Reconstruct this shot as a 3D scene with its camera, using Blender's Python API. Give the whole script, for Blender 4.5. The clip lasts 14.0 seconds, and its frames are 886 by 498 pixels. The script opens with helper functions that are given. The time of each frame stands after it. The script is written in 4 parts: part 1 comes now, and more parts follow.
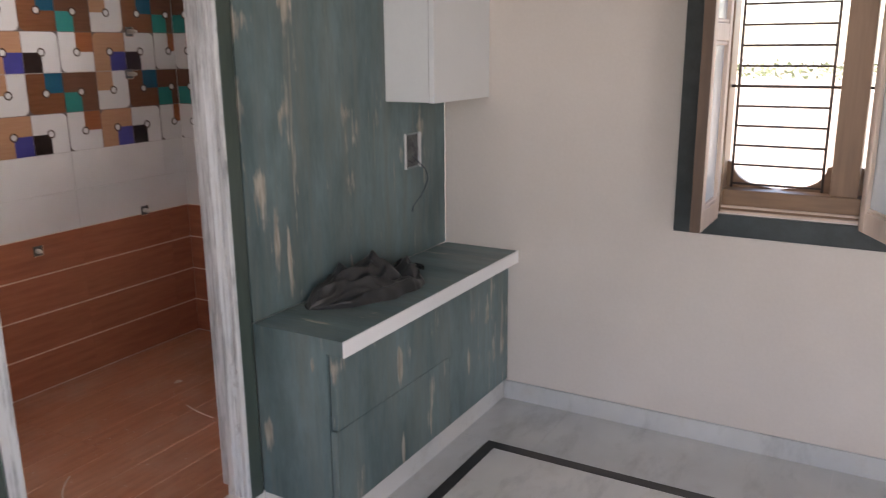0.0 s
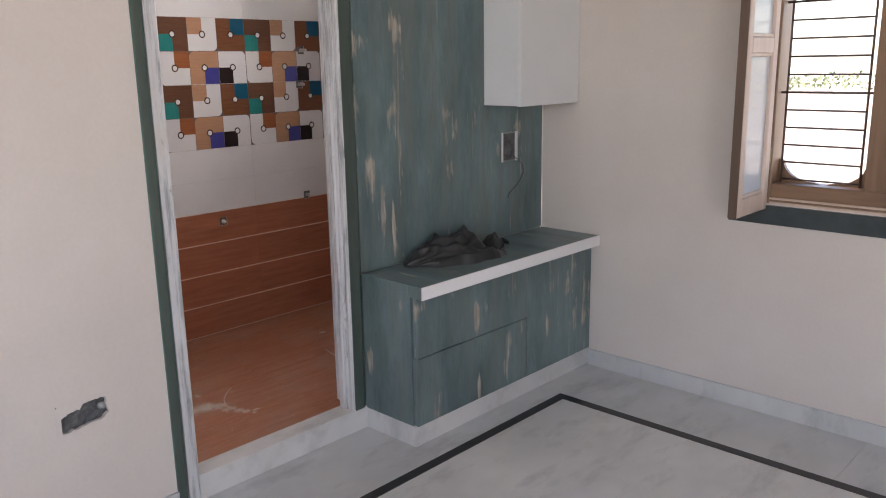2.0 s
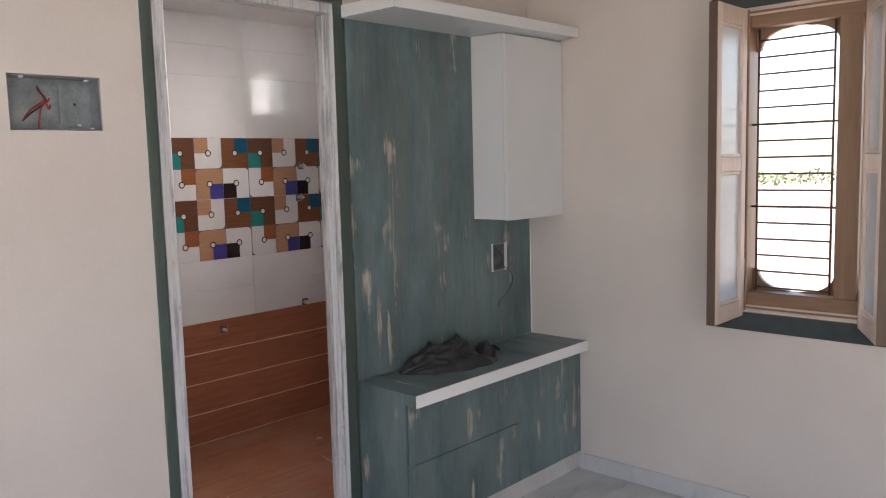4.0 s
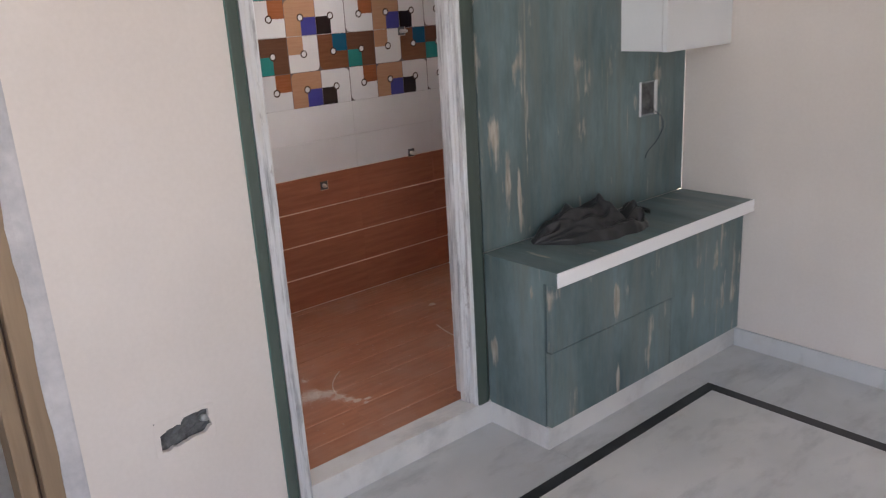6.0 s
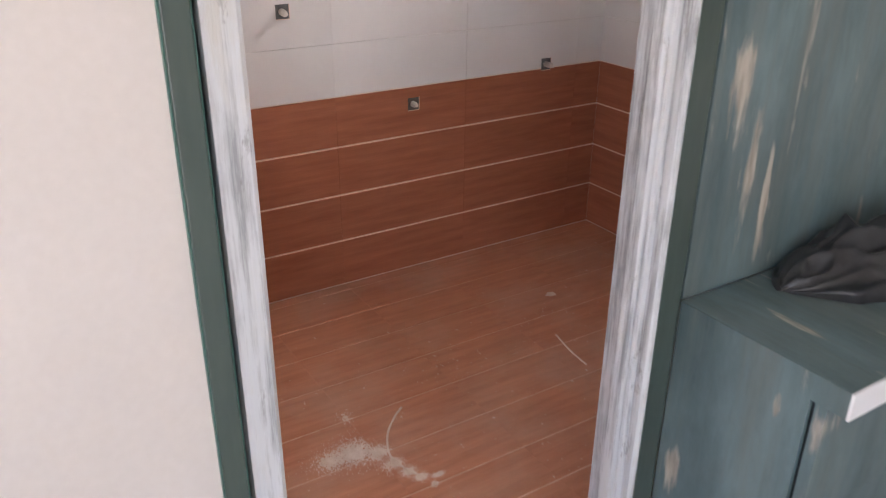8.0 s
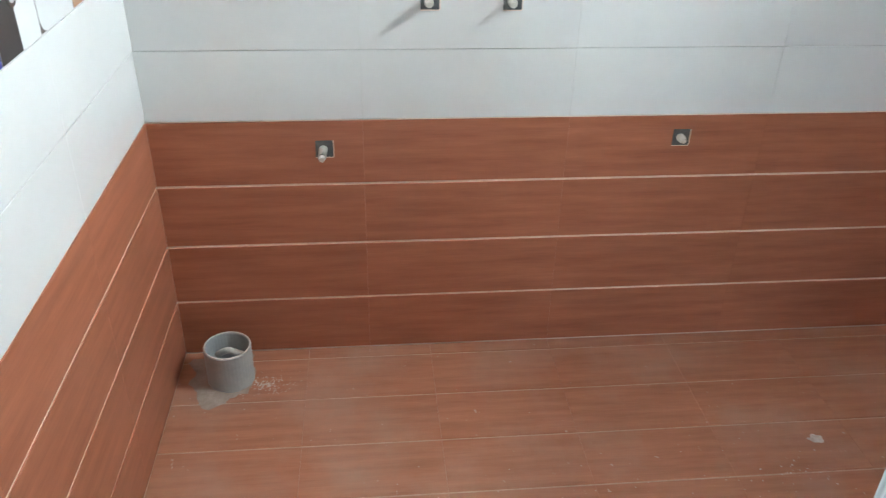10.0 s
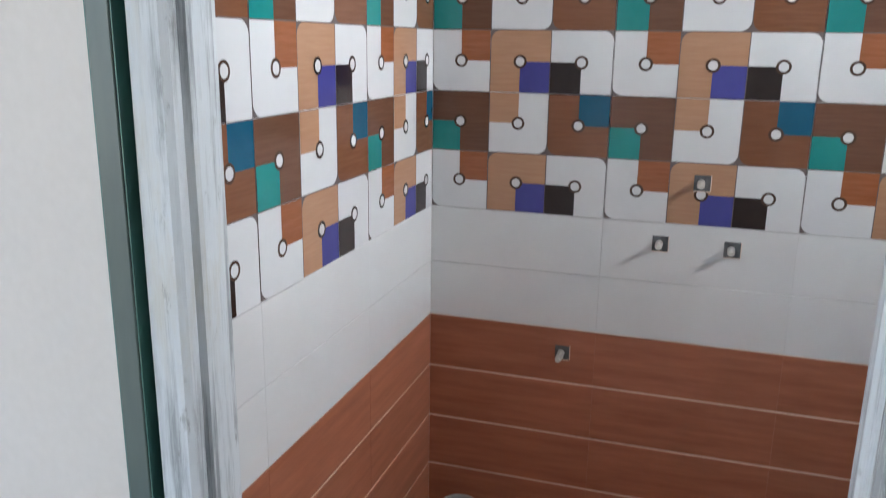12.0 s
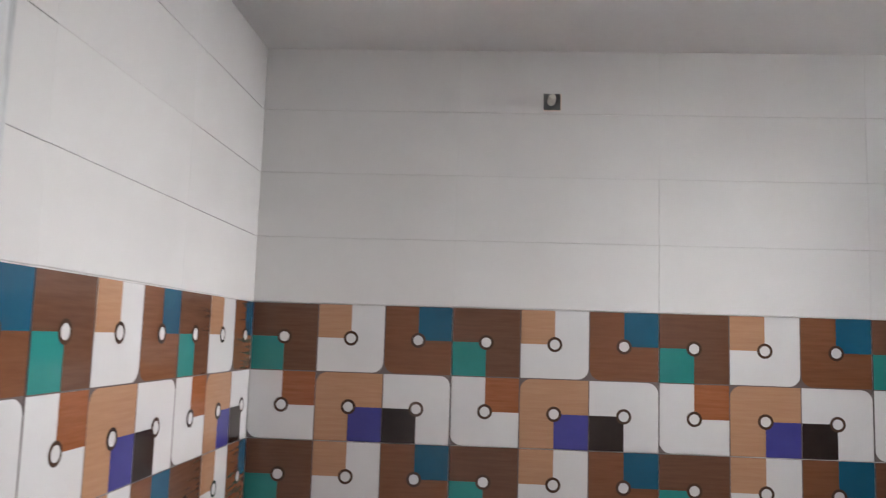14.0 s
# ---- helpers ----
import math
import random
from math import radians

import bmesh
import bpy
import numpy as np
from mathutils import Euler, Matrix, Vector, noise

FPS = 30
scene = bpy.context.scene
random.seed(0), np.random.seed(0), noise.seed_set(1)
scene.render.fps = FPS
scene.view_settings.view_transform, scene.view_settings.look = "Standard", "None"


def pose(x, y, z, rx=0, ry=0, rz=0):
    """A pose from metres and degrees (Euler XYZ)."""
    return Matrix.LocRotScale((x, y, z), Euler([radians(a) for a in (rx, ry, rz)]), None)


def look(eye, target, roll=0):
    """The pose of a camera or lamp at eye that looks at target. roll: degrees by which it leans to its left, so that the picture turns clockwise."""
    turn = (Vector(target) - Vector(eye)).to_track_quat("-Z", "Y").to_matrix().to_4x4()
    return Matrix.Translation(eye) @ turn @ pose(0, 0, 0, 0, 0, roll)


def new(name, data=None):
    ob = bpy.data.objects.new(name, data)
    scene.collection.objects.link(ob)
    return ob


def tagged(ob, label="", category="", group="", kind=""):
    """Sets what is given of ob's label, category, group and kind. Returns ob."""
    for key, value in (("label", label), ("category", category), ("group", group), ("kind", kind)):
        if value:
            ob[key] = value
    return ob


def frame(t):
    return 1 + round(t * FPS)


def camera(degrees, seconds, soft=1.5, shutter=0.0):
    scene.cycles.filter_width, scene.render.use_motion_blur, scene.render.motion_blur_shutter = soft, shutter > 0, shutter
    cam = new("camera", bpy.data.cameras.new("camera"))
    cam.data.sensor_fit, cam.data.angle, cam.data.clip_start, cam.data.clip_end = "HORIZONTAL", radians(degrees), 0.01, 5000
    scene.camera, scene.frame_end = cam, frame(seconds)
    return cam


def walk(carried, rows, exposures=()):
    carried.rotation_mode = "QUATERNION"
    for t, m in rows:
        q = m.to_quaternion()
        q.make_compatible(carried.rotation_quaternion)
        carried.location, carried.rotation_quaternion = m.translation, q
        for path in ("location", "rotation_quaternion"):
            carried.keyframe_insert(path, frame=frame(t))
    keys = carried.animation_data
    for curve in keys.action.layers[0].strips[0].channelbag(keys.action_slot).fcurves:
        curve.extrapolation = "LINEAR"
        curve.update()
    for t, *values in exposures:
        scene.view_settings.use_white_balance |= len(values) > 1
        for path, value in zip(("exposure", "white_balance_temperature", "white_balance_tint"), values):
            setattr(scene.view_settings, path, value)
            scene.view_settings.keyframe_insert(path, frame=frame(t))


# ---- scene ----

cam = camera(57.8, 14.0, soft=1.1, shutter=0.25)
PATH = [
    (0, (1.465, -2.589, 1.312), (0.504, -0.904, 0.8235), -0.5),
    (0.5, (1.608, -2.701, 1.353), (0.438, -1.129, 0.9545), -1.6),
    (1, (1.793, -2.763, 1.397), (0.503, -1.287, 1.002), -1.4),
    (1.5, (1.996, -2.82, 1.331), (0.662, -1.404, 0.8655), -0.6),
    (2, (2.088, -2.845, 1.306), (0.749, -1.43, 0.8555), -1.0),
    (2.5, (2.137, -2.891, 1.375), (0.783, -1.438, 1.137), -1.5),
    (2.7, (2.177, -2.906, 1.383), (0.814, -1.453, 1.202), -1.5),
    (4.8, (2.188, -2.941, 1.375), (0.836, -1.495, 1.089), -2.0),
    (5, (2.154, -2.918, 1.371), (0.771, -1.511, 1.041), -2.1),
    (5.5, (1.968, -2.787, 1.343), (0.519, -1.483, 0.8975), -2.9),
    (6, (1.726, -2.663, 1.343), (0.26, -1.439, 0.7505), -3.4),
    (6.5, (1.483, -2.487, 1.321), (-0.02, -1.362, 0.6325), -2.4),
    (7, (1.259, -2.327, 1.289), (-0.265, -1.273, 0.5365), -1.0),
    (7.5, (0.954, -2.151, 1.252), (-0.545, -1.123, 0.4175), -0.5),
    (8, (0.756, -1.994, 1.212), (-0.775, -1.026, 0.365), 0.5),
    (8.2, (0.668, -1.927, 1.224), (-0.894, -1.002, 0.3765), 1.1),
    (10.3, (0.283, -1.454, 1.263), (-1.431, -1.446, 0.2315), 1.5),
    (10.5, (0.321, -1.441, 1.261), (-1.39, -1.549, 0.231), 1.8),
    (11, (0.432, -1.388, 1.259), (-1.3, -1.741, 0.324), 1.2),
    (11.5, (0.618, -1.308, 1.287), (-1.161, -1.815, 0.528), 1.0),
    (12, (0.649, -1.28, 1.35), (-1.196, -1.869, 0.849), 0.8),
    (12.5, (0.652, -1.257, 1.407), (-1.226, -1.887, 1.127), 1.6),
    (13, (0.656, -1.271, 1.449), (-1.262, -1.837, 1.41), 1.5),
    (13.5, (0.615, -1.338, 1.467), (-1.338, -1.717, 1.671), 1.7),
    (14, (0.451, -1.415, 1.461), (-1.533, -1.534, 1.682), 1.8),
]
walk(cam, [(t, look(eye, target, roll)) for t, eye, target, roll in PATH],
     exposures=[(0, 2.12, 7100, 23), (1, 2.1, 6900, 23), (1.5, 2.12, 6800, 23), (2.5, 2.0, 6950, 21), (5, 1.93, 6900, 22), (6.5, 2.42, 6800, 21), (7.5, 2.6, 6850, 22), (8.2, 2.75, 6850, 23),
                (10.3, 3.32, 5450, -4), (11.2, 2.86, 5150, -5), (12.0, 2.38, 5850, 9), (12.5, 2.2, 6100, 15), (13.2, 2.08, 6450, 15), (14, 2.0, 6400, 15)])

# ---- light ----
world = bpy.data.worlds.new("sky")
scene.world = world
world.use_nodes = True
wn = world.node_tree
sky = wn.nodes.new("ShaderNodeTexSky")
sky.sky_type, sky.sun_disc = "NISHITA", False
sky.sun_elevation, sky.sun_rotation = radians(48), radians(210)
wn.nodes["Background"].inputs["Strength"].default_value = 0.15
wn.links.new(sky.outputs[0], wn.nodes["Background"].inputs["Color"])

sun_data = bpy.data.lights.new("sun", "SUN")
sun_data.energy, sun_data.angle, sun_data.color = 5.0, radians(0.6), (1.0, 0.95, 0.88)
sun = new("sun", sun_data)
sun.matrix_world = look((-8, -14, 18), (0, 0, 0))


def sky_lamp(name, m, w, h, power, color):
    d = bpy.data.lights.new(name, "AREA")
    d.shape, d.size, d.size_y, d.energy, d.color = "RECTANGLE", w, h, power, color
    ob = new(name, d)
    ob.matrix_world = m
    return ob


# fill lamps added at assumed openings behind the walker, then bathroom ventilator daylight
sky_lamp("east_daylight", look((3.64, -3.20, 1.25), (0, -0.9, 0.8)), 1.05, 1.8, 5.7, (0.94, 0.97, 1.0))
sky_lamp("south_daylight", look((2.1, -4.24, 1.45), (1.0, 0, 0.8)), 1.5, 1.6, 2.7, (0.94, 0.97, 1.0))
sky_lamp("ventilator_daylight", look((-0.68, 0.62, 2.10), (-0.76, -1.7, 0.25)), 0.8, 0.7, 60, (1.0, 0.985, 0.965))


# ---- materials ----
def node_mat(name):
    m = bpy.data.materials.new(name)
    m.use_nodes = True
    return m, m.node_tree, m.node_tree.nodes["Principled BSDF"]


def noise_node(nt, coord, stretch, scale, detail=5.0, rough=0.55):
    mp = nt.nodes.new("ShaderNodeMapping")
    mp.inputs["Scale"].default_value = stretch
    nt.links.new(coord, mp.inputs["Vector"])
    n = nt.nodes.new("ShaderNodeTexNoise")
    n.inputs["Scale"].default_value = scale
    n.inputs["Detail"].default_value = detail
    n.inputs["Roughness"].default_value = rough
    nt.links.new(mp.outputs[0], n.inputs["Vector"])
    return n.outputs["Fac"]


def ramp(nt, fac, lo, hi, c0=(0, 0, 0), c1=(1, 1, 1)):
    r = nt.nodes.new("ShaderNodeValToRGB")
    r.color_ramp.elements[0].position, r.color_ramp.elements[1].position = lo, hi
    r.color_ramp.elements[0].color, r.color_ramp.elements[1].color = (*c0, 1), (*c1, 1)
    nt.links.new(fac, r.inputs[0])
    return r.outputs[0]


def mix(nt, fac, a, b):
    n = nt.nodes.new("ShaderNodeMix")
    n.data_type = "RGBA"
    for sock, val in ((n.inputs[0], fac), (n.inputs[6], a), (n.inputs[7], b)):
        if isinstance(val, tuple):
            sock.default_value = (*val, 1)
        elif isinstance(val, float):
            sock.default_value = val
        else:
            nt.links.new(val, sock)
    return n.outputs[2]


def math_node(nt, op, a, b):
    n = nt.nodes.new("ShaderNodeMath")
    n.operation = op
    for sock, val in ((n.inputs[0], a), (n.inputs[1], b)):
        if isinstance(val, (int, float)):
            sock.default_value = val
        else:
            nt.links.new(val, sock)
    return n.outputs[0]


def bumped(nt, b, fac, strength, distance=0.002):
    n = nt.nodes.new("ShaderNodeBump")
    n.inputs["Strength"].default_value, n.inputs["Distance"].default_value = strength, distance
    nt.links.new(fac, n.inputs["Height"])
    nt.links.new(n.outputs[0], b.inputs["Normal"])


def world_place(nt):
    return nt.nodes.new("ShaderNodeNewGeometry").outputs["Position"]


def local_place(nt):
    """Local coordinates, shifted at random from piece to piece."""
    tc, oi = nt.nodes.new("ShaderNodeTexCoord"), nt.nodes.new("ShaderNodeObjectInfo")
    add = nt.nodes.new("ShaderNodeVectorMath")
    add.operation = "MULTIPLY_ADD"
    comb = nt.nodes.new("ShaderNodeCombineXYZ")
    for k in range(3):
        nt.links.new(oi.outputs["Random"], comb.inputs[k])
    add.inputs[1].default_value = (9.0, 7.0, 5.0)
    nt.links.new(comb.outputs[0], add.inputs[0])
    nt.links.new(tc.outputs["Object"], add.inputs[2])
    return add.outputs[0], oi.outputs["Random"]


def plain(name, c0, c1, scale=6.0, rough=0.6, bump=0.0, fine=60.0, stretch=(1, 1, 1), metal=0.0, local=False, coat=0.0):
    """Two tones blended by broad clouds and by fine grain, with a fine relief."""
    m, nt, b = node_mat(name)
    place = local_place(nt)[0] if local else world_place(nt)
    broad = noise_node(nt, place, stretch, scale, 4)
    grain = noise_node(nt, place, stretch, fine, 3)
    fac = math_node(nt, "ADD", math_node(nt, "MULTIPLY", broad, 0.7), math_node(nt, "MULTIPLY", grain, 0.3))
    nt.links.new(ramp(nt, fac, 0.34, 0.66, c0, c1), b.inputs["Base Color"])
    if 0.23 < rough < 0.33:
        rough = 0.33
    rr = math_node(nt, "ADD", math_node(nt, "MULTIPLY", broad, 0.16), rough - 0.08)
    nt.links.new(rr, b.inputs["Roughness"])
    b.inputs["Metallic"].default_value = metal
    b.inputs["Coat Weight"].default_value = coat
    if bump:
        bumped(nt, b, grain, bump)
    return m


WORN_SPOTS = ((0.0, -0.989, 0.938, 0.02, 0.134), (0.0, -0.896, 0.732, 0.007, 0.129), (0.0, -0.776, 0.837, 0.012, 0.142),
              (0.0, -0.301, 0.956, 0.012, 0.046), (0.037, -1.062, 0.271, 0.014, 0.074), (0.2, -1.062, 0.515, 0.008, 0.04),
              (0.268, -0.754, 0.413, 0.02, 0.088), (0.268, -0.65, 0.218, 0.014, 0.076), (0.268, -0.316, 0.265, 0.012, 0.067),
              (0.268, -0.983, 0.378, 0.007, 0.046), (0.268, -0.738, 0.139, 0.01, 0.064))   # worn patches on the fronts: place, half width, half height


def laminate(name, stretch):
    """Dark green distressed laminate with pale worn flakes drawn out along one direction."""
    m, nt, b = node_mat(name)
    place = world_place(nt)
    along = tuple(v * s for v, s in zip(stretch, (1, 1, 1)))
    cloud = noise_node(nt, place, tuple(2.2 * v if v < 1 else v for v in along), 5.0, 6, 0.65)
    streak = noise_node(nt, place, tuple(0.45 * v if v < 1 else v for v in along), 17.0, 6, 0.62)
    flake = noise_node(nt, place, tuple(0.9 * v if v < 1 else v for v in along), 11.0, 9, 0.62)
    where = noise_node(nt, place, (1, 1, 1), 7.5, 2)
    fibre = noise_node(nt, place, tuple(v * 1.6 for v in along), 42.0, 5)
    base = ramp(nt, cloud, 0.33, 0.67, (0.057, 0.099, 0.103), (0.168, 0.247, 0.258))
    base = mix(nt, ramp(nt, streak, 0.45, 0.72), base, (0.150, 0.178, 0.165))
    base = mix(nt, math_node(nt, "MULTIPLY", ramp(nt, fibre, 0.5, 0.85), 0.45), base, (0.075, 0.108, 0.106))
    amount = math_node(nt, "ADD", math_node(nt, "MULTIPLY", flake, 0.78), math_node(nt, "MULTIPLY", where, 0.24))
    if stretch[2] < 1:
        for x, y, z, half_w, half_h in WORN_SPOTS:
            away = nt.nodes.new("ShaderNodeVectorMath")
            away.operation = "SUBTRACT"
            away.inputs[1].default_value = (x, y, z)
            nt.links.new(place, away.inputs[0])
            scaled = nt.nodes.new("ShaderNodeVectorMath")
            scaled.operation = "MULTIPLY"
            scaled.inputs[1].default_value = (0.75 / half_w, 0.75 / half_w, 1 / half_h)
            nt.links.new(away.outputs[0], scaled.inputs[0])
            far = nt.nodes.new("ShaderNodeVectorMath")
            far.operation = "LENGTH"
            nt.links.new(scaled.outputs[0], far.inputs[0])
            near = math_node(nt, "MAXIMUM", math_node(nt, "SUBTRACT", 1.25, far.outputs["Value"]), 0.0)
            amount = math_node(nt, "ADD", amount, math_node(nt, "MULTIPLY", math_node(nt, "MINIMUM", near, 0.8), 0.16))
    worn = ramp(nt, amount, 0.586, 0.630)
    pale = ramp(nt, fibre, 0.35, 0.65, (0.28, 0.25, 0.205), (0.48, 0.44, 0.375))
    hair = ramp(nt, noise_node(nt, place, tuple(0.30 * v if v < 1 else v for v in along), 30.0, 4, 0.6), 0.655, 0.70)
    base = mix(nt, math_node(nt, "MULTIPLY", hair, 0.55), base, pale)
    nt.links.new(mix(nt, worn, base, pale), b.inputs["Base Color"])
    b.inputs["Roughness"].default_value = 0.42
    bumped(nt, b, fibre, 0.12, 0.001)
    return m


def worn_paint(name):
    """White primer brushed and rubbed over grey timber, drawn out upright: long brush marks, bare patches and chips."""
    m, nt, b = node_mat(name)
    place = world_place(nt)
    long = noise_node(nt, place, (1, 1, 0.045), 70.0, 8, 0.7)
    patch = noise_node(nt, place, (1, 1, 0.22), 15.0, 7, 0.68)
    fine = noise_node(nt, place, (1, 1, 0.03), 240.0, 4, 0.6)
    chips = noise_node(nt, place, (1, 1, 0.3), 38.0, 6, 0.7)
    fac = math_node(nt, "ADD", math_node(nt, "MULTIPLY", long, 0.5), math_node(nt, "MULTIPLY", patch, 0.5))
    tone = ramp(nt, fac, 0.42, 0.52, (0.29, 0.30, 0.305), (0.57, 0.59, 0.60))
    tone = mix(nt, math_node(nt, "MULTIPLY", ramp(nt, patch, 0.55, 0.68), 0.55), tone, (0.50, 0.46, 0.38))
    tone = mix(nt, math_node(nt, "MULTIPLY", ramp(nt, fine, 0.52, 0.70), 0.6), tone, (0.62, 0.635, 0.64))
    tone = mix(nt, math_node(nt, "MULTIPLY", ramp(nt, chips, 0.61, 0.68), 0.6), tone, (0.17, 0.165, 0.155))
    nt.links.new(tone, b.inputs["Base Color"])
    b.inputs["Roughness"].default_value = 0.52
    bumped(nt, b, math_node(nt, "ADD", long, chips), 0.5, 0.002)
    return m


def wood_tile(name, c0, c1, dust=0.0, rough=0.33):
    """Reddish brown wood print on a matt tile, its grain along the piece."""
    m, nt, b = node_mat(name)
    place, rnd = local_place(nt)
    grain = noise_node(nt, place, (1.1, 11, 1), 4.5, 5, 0.55)
    fine = noise_node(nt, place, (5, 90, 1), 4.0, 3)
    fac = math_node(nt, "ADD", math_node(nt, "MULTIPLY", grain, 0.80), math_node(nt, "MULTIPLY", fine, 0.20))
    tone = ramp(nt, fac, 0.30, 0.70, c0, c1)
    tone = mix(nt, math_node(nt, "MULTIPLY", rnd, 0.08), tone, c0)
    if dust:
        w = world_place(nt)
        film = math_node(nt, "MULTIPLY", ramp(nt, noise_node(nt, w, (1, 1, 1), 4.2, 6, 0.62), 0.44, 0.74), dust)
        tone = mix(nt, film, tone, (0.46, 0.33, 0.25))
        specks = ramp(nt, noise_node(nt, w, (1, 1, 1), 62.0, 2), 0.725, 0.755)
        tone = mix(nt, math_node(nt, "MULTIPLY", specks, 0.6), tone, (0.6, 0.52, 0.45))
    nt.links.new(tone, b.inputs["Base Color"])
    b.inputs["Roughness"].default_value = rough
    bumped(nt, b, fine, 0.05, 0.001)
    return m


def marble(name, c0, c1, vein):
    m, nt, b = node_mat(name)
    place = world_place(nt)
    cloud = noise_node(nt, place, (1, 1.6, 1), 1.6, 3, 0.5)
    drift = noise_node(nt, place, (1.5, 1, 1), 4.5, 3, 0.5)
    grain = noise_node(nt, place, (1, 1, 1), 38.0, 2, 0.5)
    tone = ramp(nt, cloud, 0.25, 0.75, c0, c1)
    tone = mix(nt, math_node(nt, "MULTIPLY", ramp(nt, drift, 0.35, 0.80), 0.60), tone, vein)
    streak = noise_node(nt, place, (2.2, 0.8, 1), 3.2, 7, 0.68)
    tone = mix(nt, math_node(nt, "MULTIPLY", ramp(nt, streak, 0.52, 0.66), 0.55), tone, tuple(v * 0.74 for v in vein))
    stain = noise_node(nt, place, (1, 1, 1), 9.0, 5, 0.6)
    tone = mix(nt, math_node(nt, "MULTIPLY", ramp(nt, stain, 0.58, 0.72), 0.25), tone, (0.40, 0.37, 0.32))
    tone = mix(nt, math_node(nt, "MULTIPLY", grain, 0.10), tone, (0.62, 0.61, 0.58))
    nt.links.new(tone, b.inputs["Base Color"])
    nt.links.new(math_node(nt, "ADD", math_node(nt, "MULTIPLY", drift, 0.06), 0.28), b.inputs["Roughness"])
    return m


def glossy_white(name):
    m, nt, b = node_mat(name)
    place, rnd = local_place(nt)
    tone = ramp(nt, noise_node(nt, place, (1, 1, 1), 5.0, 4), 0.3, 0.7, (0.635, 0.628, 0.615), (0.68, 0.673, 0.66))
    tone = mix(nt, math_node(nt, "MULTIPLY", rnd, 0.25), tone, (0.615, 0.608, 0.595))
    nt.links.new(tone, b.inputs["Base Color"])
    b.inputs["Roughness"].default_value = 0.035
    bumped(nt, b, noise_node(nt, place, (1, 1, 1), 5.0, 2), 0.03, 0.004)
    return m


def pane_glass(name, rough, tint):
    m, nt, b = node_mat(name)
    b.inputs["Base Color"].default_value = (*tint, 1)
    b.inputs["Transmission Weight"].default_value = 1.0
    b.inputs["IOR"].default_value = 1.3
    nt.links.new(math_node(nt, "ADD", math_node(nt, "MULTIPLY", noise_node(nt, world_place(nt), (1, 1, 1), 30, 3), 0.1), rough), b.inputs["Roughness"])
    return m


PAINT = plain("cream_wall_paint", (0.595, 0.550, 0.505), (0.655, 0.610, 0.565), 2.2, 0.62, 0.10, 90)
CEIL = plain("white_ceiling_paint", (0.66, 0.66, 0.65), (0.71, 0.71, 0.70), 2.0, 0.7, 0.08, 80)
LAM_UP = laminate("green_laminate_upright", (1, 1, 0.16))
LAM_TOP = laminate("green_laminate_worktop", (0.16, 1, 1))
GREEN = plain("dark_green_board", (0.045, 0.068, 0.058), (0.078, 0.106, 0.092), 5, 0.34, 0.08, 70, (1, 1, 0.15))
GREEN_EDGE = plain("green_board_edge", (0.03, 0.10, 0.085), (0.05, 0.14, 0.115), 8, 0.3, 0.05, 70, (1, 1, 0.2))
JAMB = worn_paint("rubbed_white_primer")
WHITE_LAM = plain("white_laminate", (0.66, 0.69, 0.70), (0.71, 0.735, 0.74), 3, 0.35, 0.03, 120)
# white edge band, raised above the laminate's tone for strong light on its front
LIT_EDGE_WHITE = plain("glossy_white_edge_band_lit", (0.82, 0.83, 0.83), (0.86, 0.865, 0.865), 3, 0.25, 0.02, 120)
PLANK = wood_tile("wood_print_wall_tile", (0.285, 0.097, 0.050), (0.425, 0.161, 0.089), 0.0, 0.36)
FLOOR_WOOD = wood_tile("wood_print_floor_tile", (0.355, 0.142, 0.075), (0.505, 0.224, 0.128), 0.5, 0.42)
GROUT = plain("pale_pink_grout", (0.66, 0.50, 0.39), (0.80, 0.64, 0.52), 20, 0.8, 0.2, 120)
GROUT_FLOOR = plain("brown_floor_grout", (0.48, 0.30, 0.21), (0.62, 0.43, 0.33), 20, 0.8, 0.2, 120)
GROUT_W = plain("white_grout", (0.60, 0.59, 0.57), (0.68, 0.67, 0.65), 20, 0.8, 0.2, 120)
TILE_WHITE = glossy_white("glossy_white_tile")
MARBLE = marble("white_marble", (0.57, 0.58, 0.565), (0.71, 0.71, 0.69), (0.48, 0.50, 0.50))
MARBLE_GREY = marble("pale_grey_marble", (0.48, 0.50, 0.505), (0.59, 0.61, 0.61), (0.39, 0.42, 0.43))
BLACK_STONE = plain("black_granite", (0.012, 0.012, 0.013), (0.03, 0.03, 0.032), 30, 0.25, 0.0, 200)
GREEN_STONE = plain("dark_green_granite", (0.032, 0.043, 0.046), (0.048, 0.064, 0.068), 24, 0.28, 0.0, 180)
TEAK = plain("teak_window_wood", (0.185, 0.110, 0.064), (0.315, 0.198, 0.122), 5, 0.42, 0.12, 70, (1, 1, 0.1))
TEAK_FLAT = plain("teak_rail_wood", (0.185, 0.110, 0.064), (0.315, 0.198, 0.122), 5, 0.42, 0.12, 70, (0.1, 1, 1))
PALE_WOOD = plain("pale_shutter_wood", (0.55, 0.43, 0.34), (0.70, 0.58, 0.49), 6, 0.5, 0.1, 80, (1, 1, 0.12))
DOOR_WOOD = plain("unpainted_door_frame_wood", (0.185, 0.125, 0.075), (0.30, 0.215, 0.135), 5, 0.5, 0.2, 70, (1, 1, 0.08))
# dark wood of the door groove, also the shade colour of the shutter edge
GROOVE_SHADE_WOOD = plain("brown_groove_and_shade_wood", (0.085, 0.055, 0.04), (0.145, 0.095, 0.065), 6, 0.5, 0.2, 70, (1, 1, 0.08))
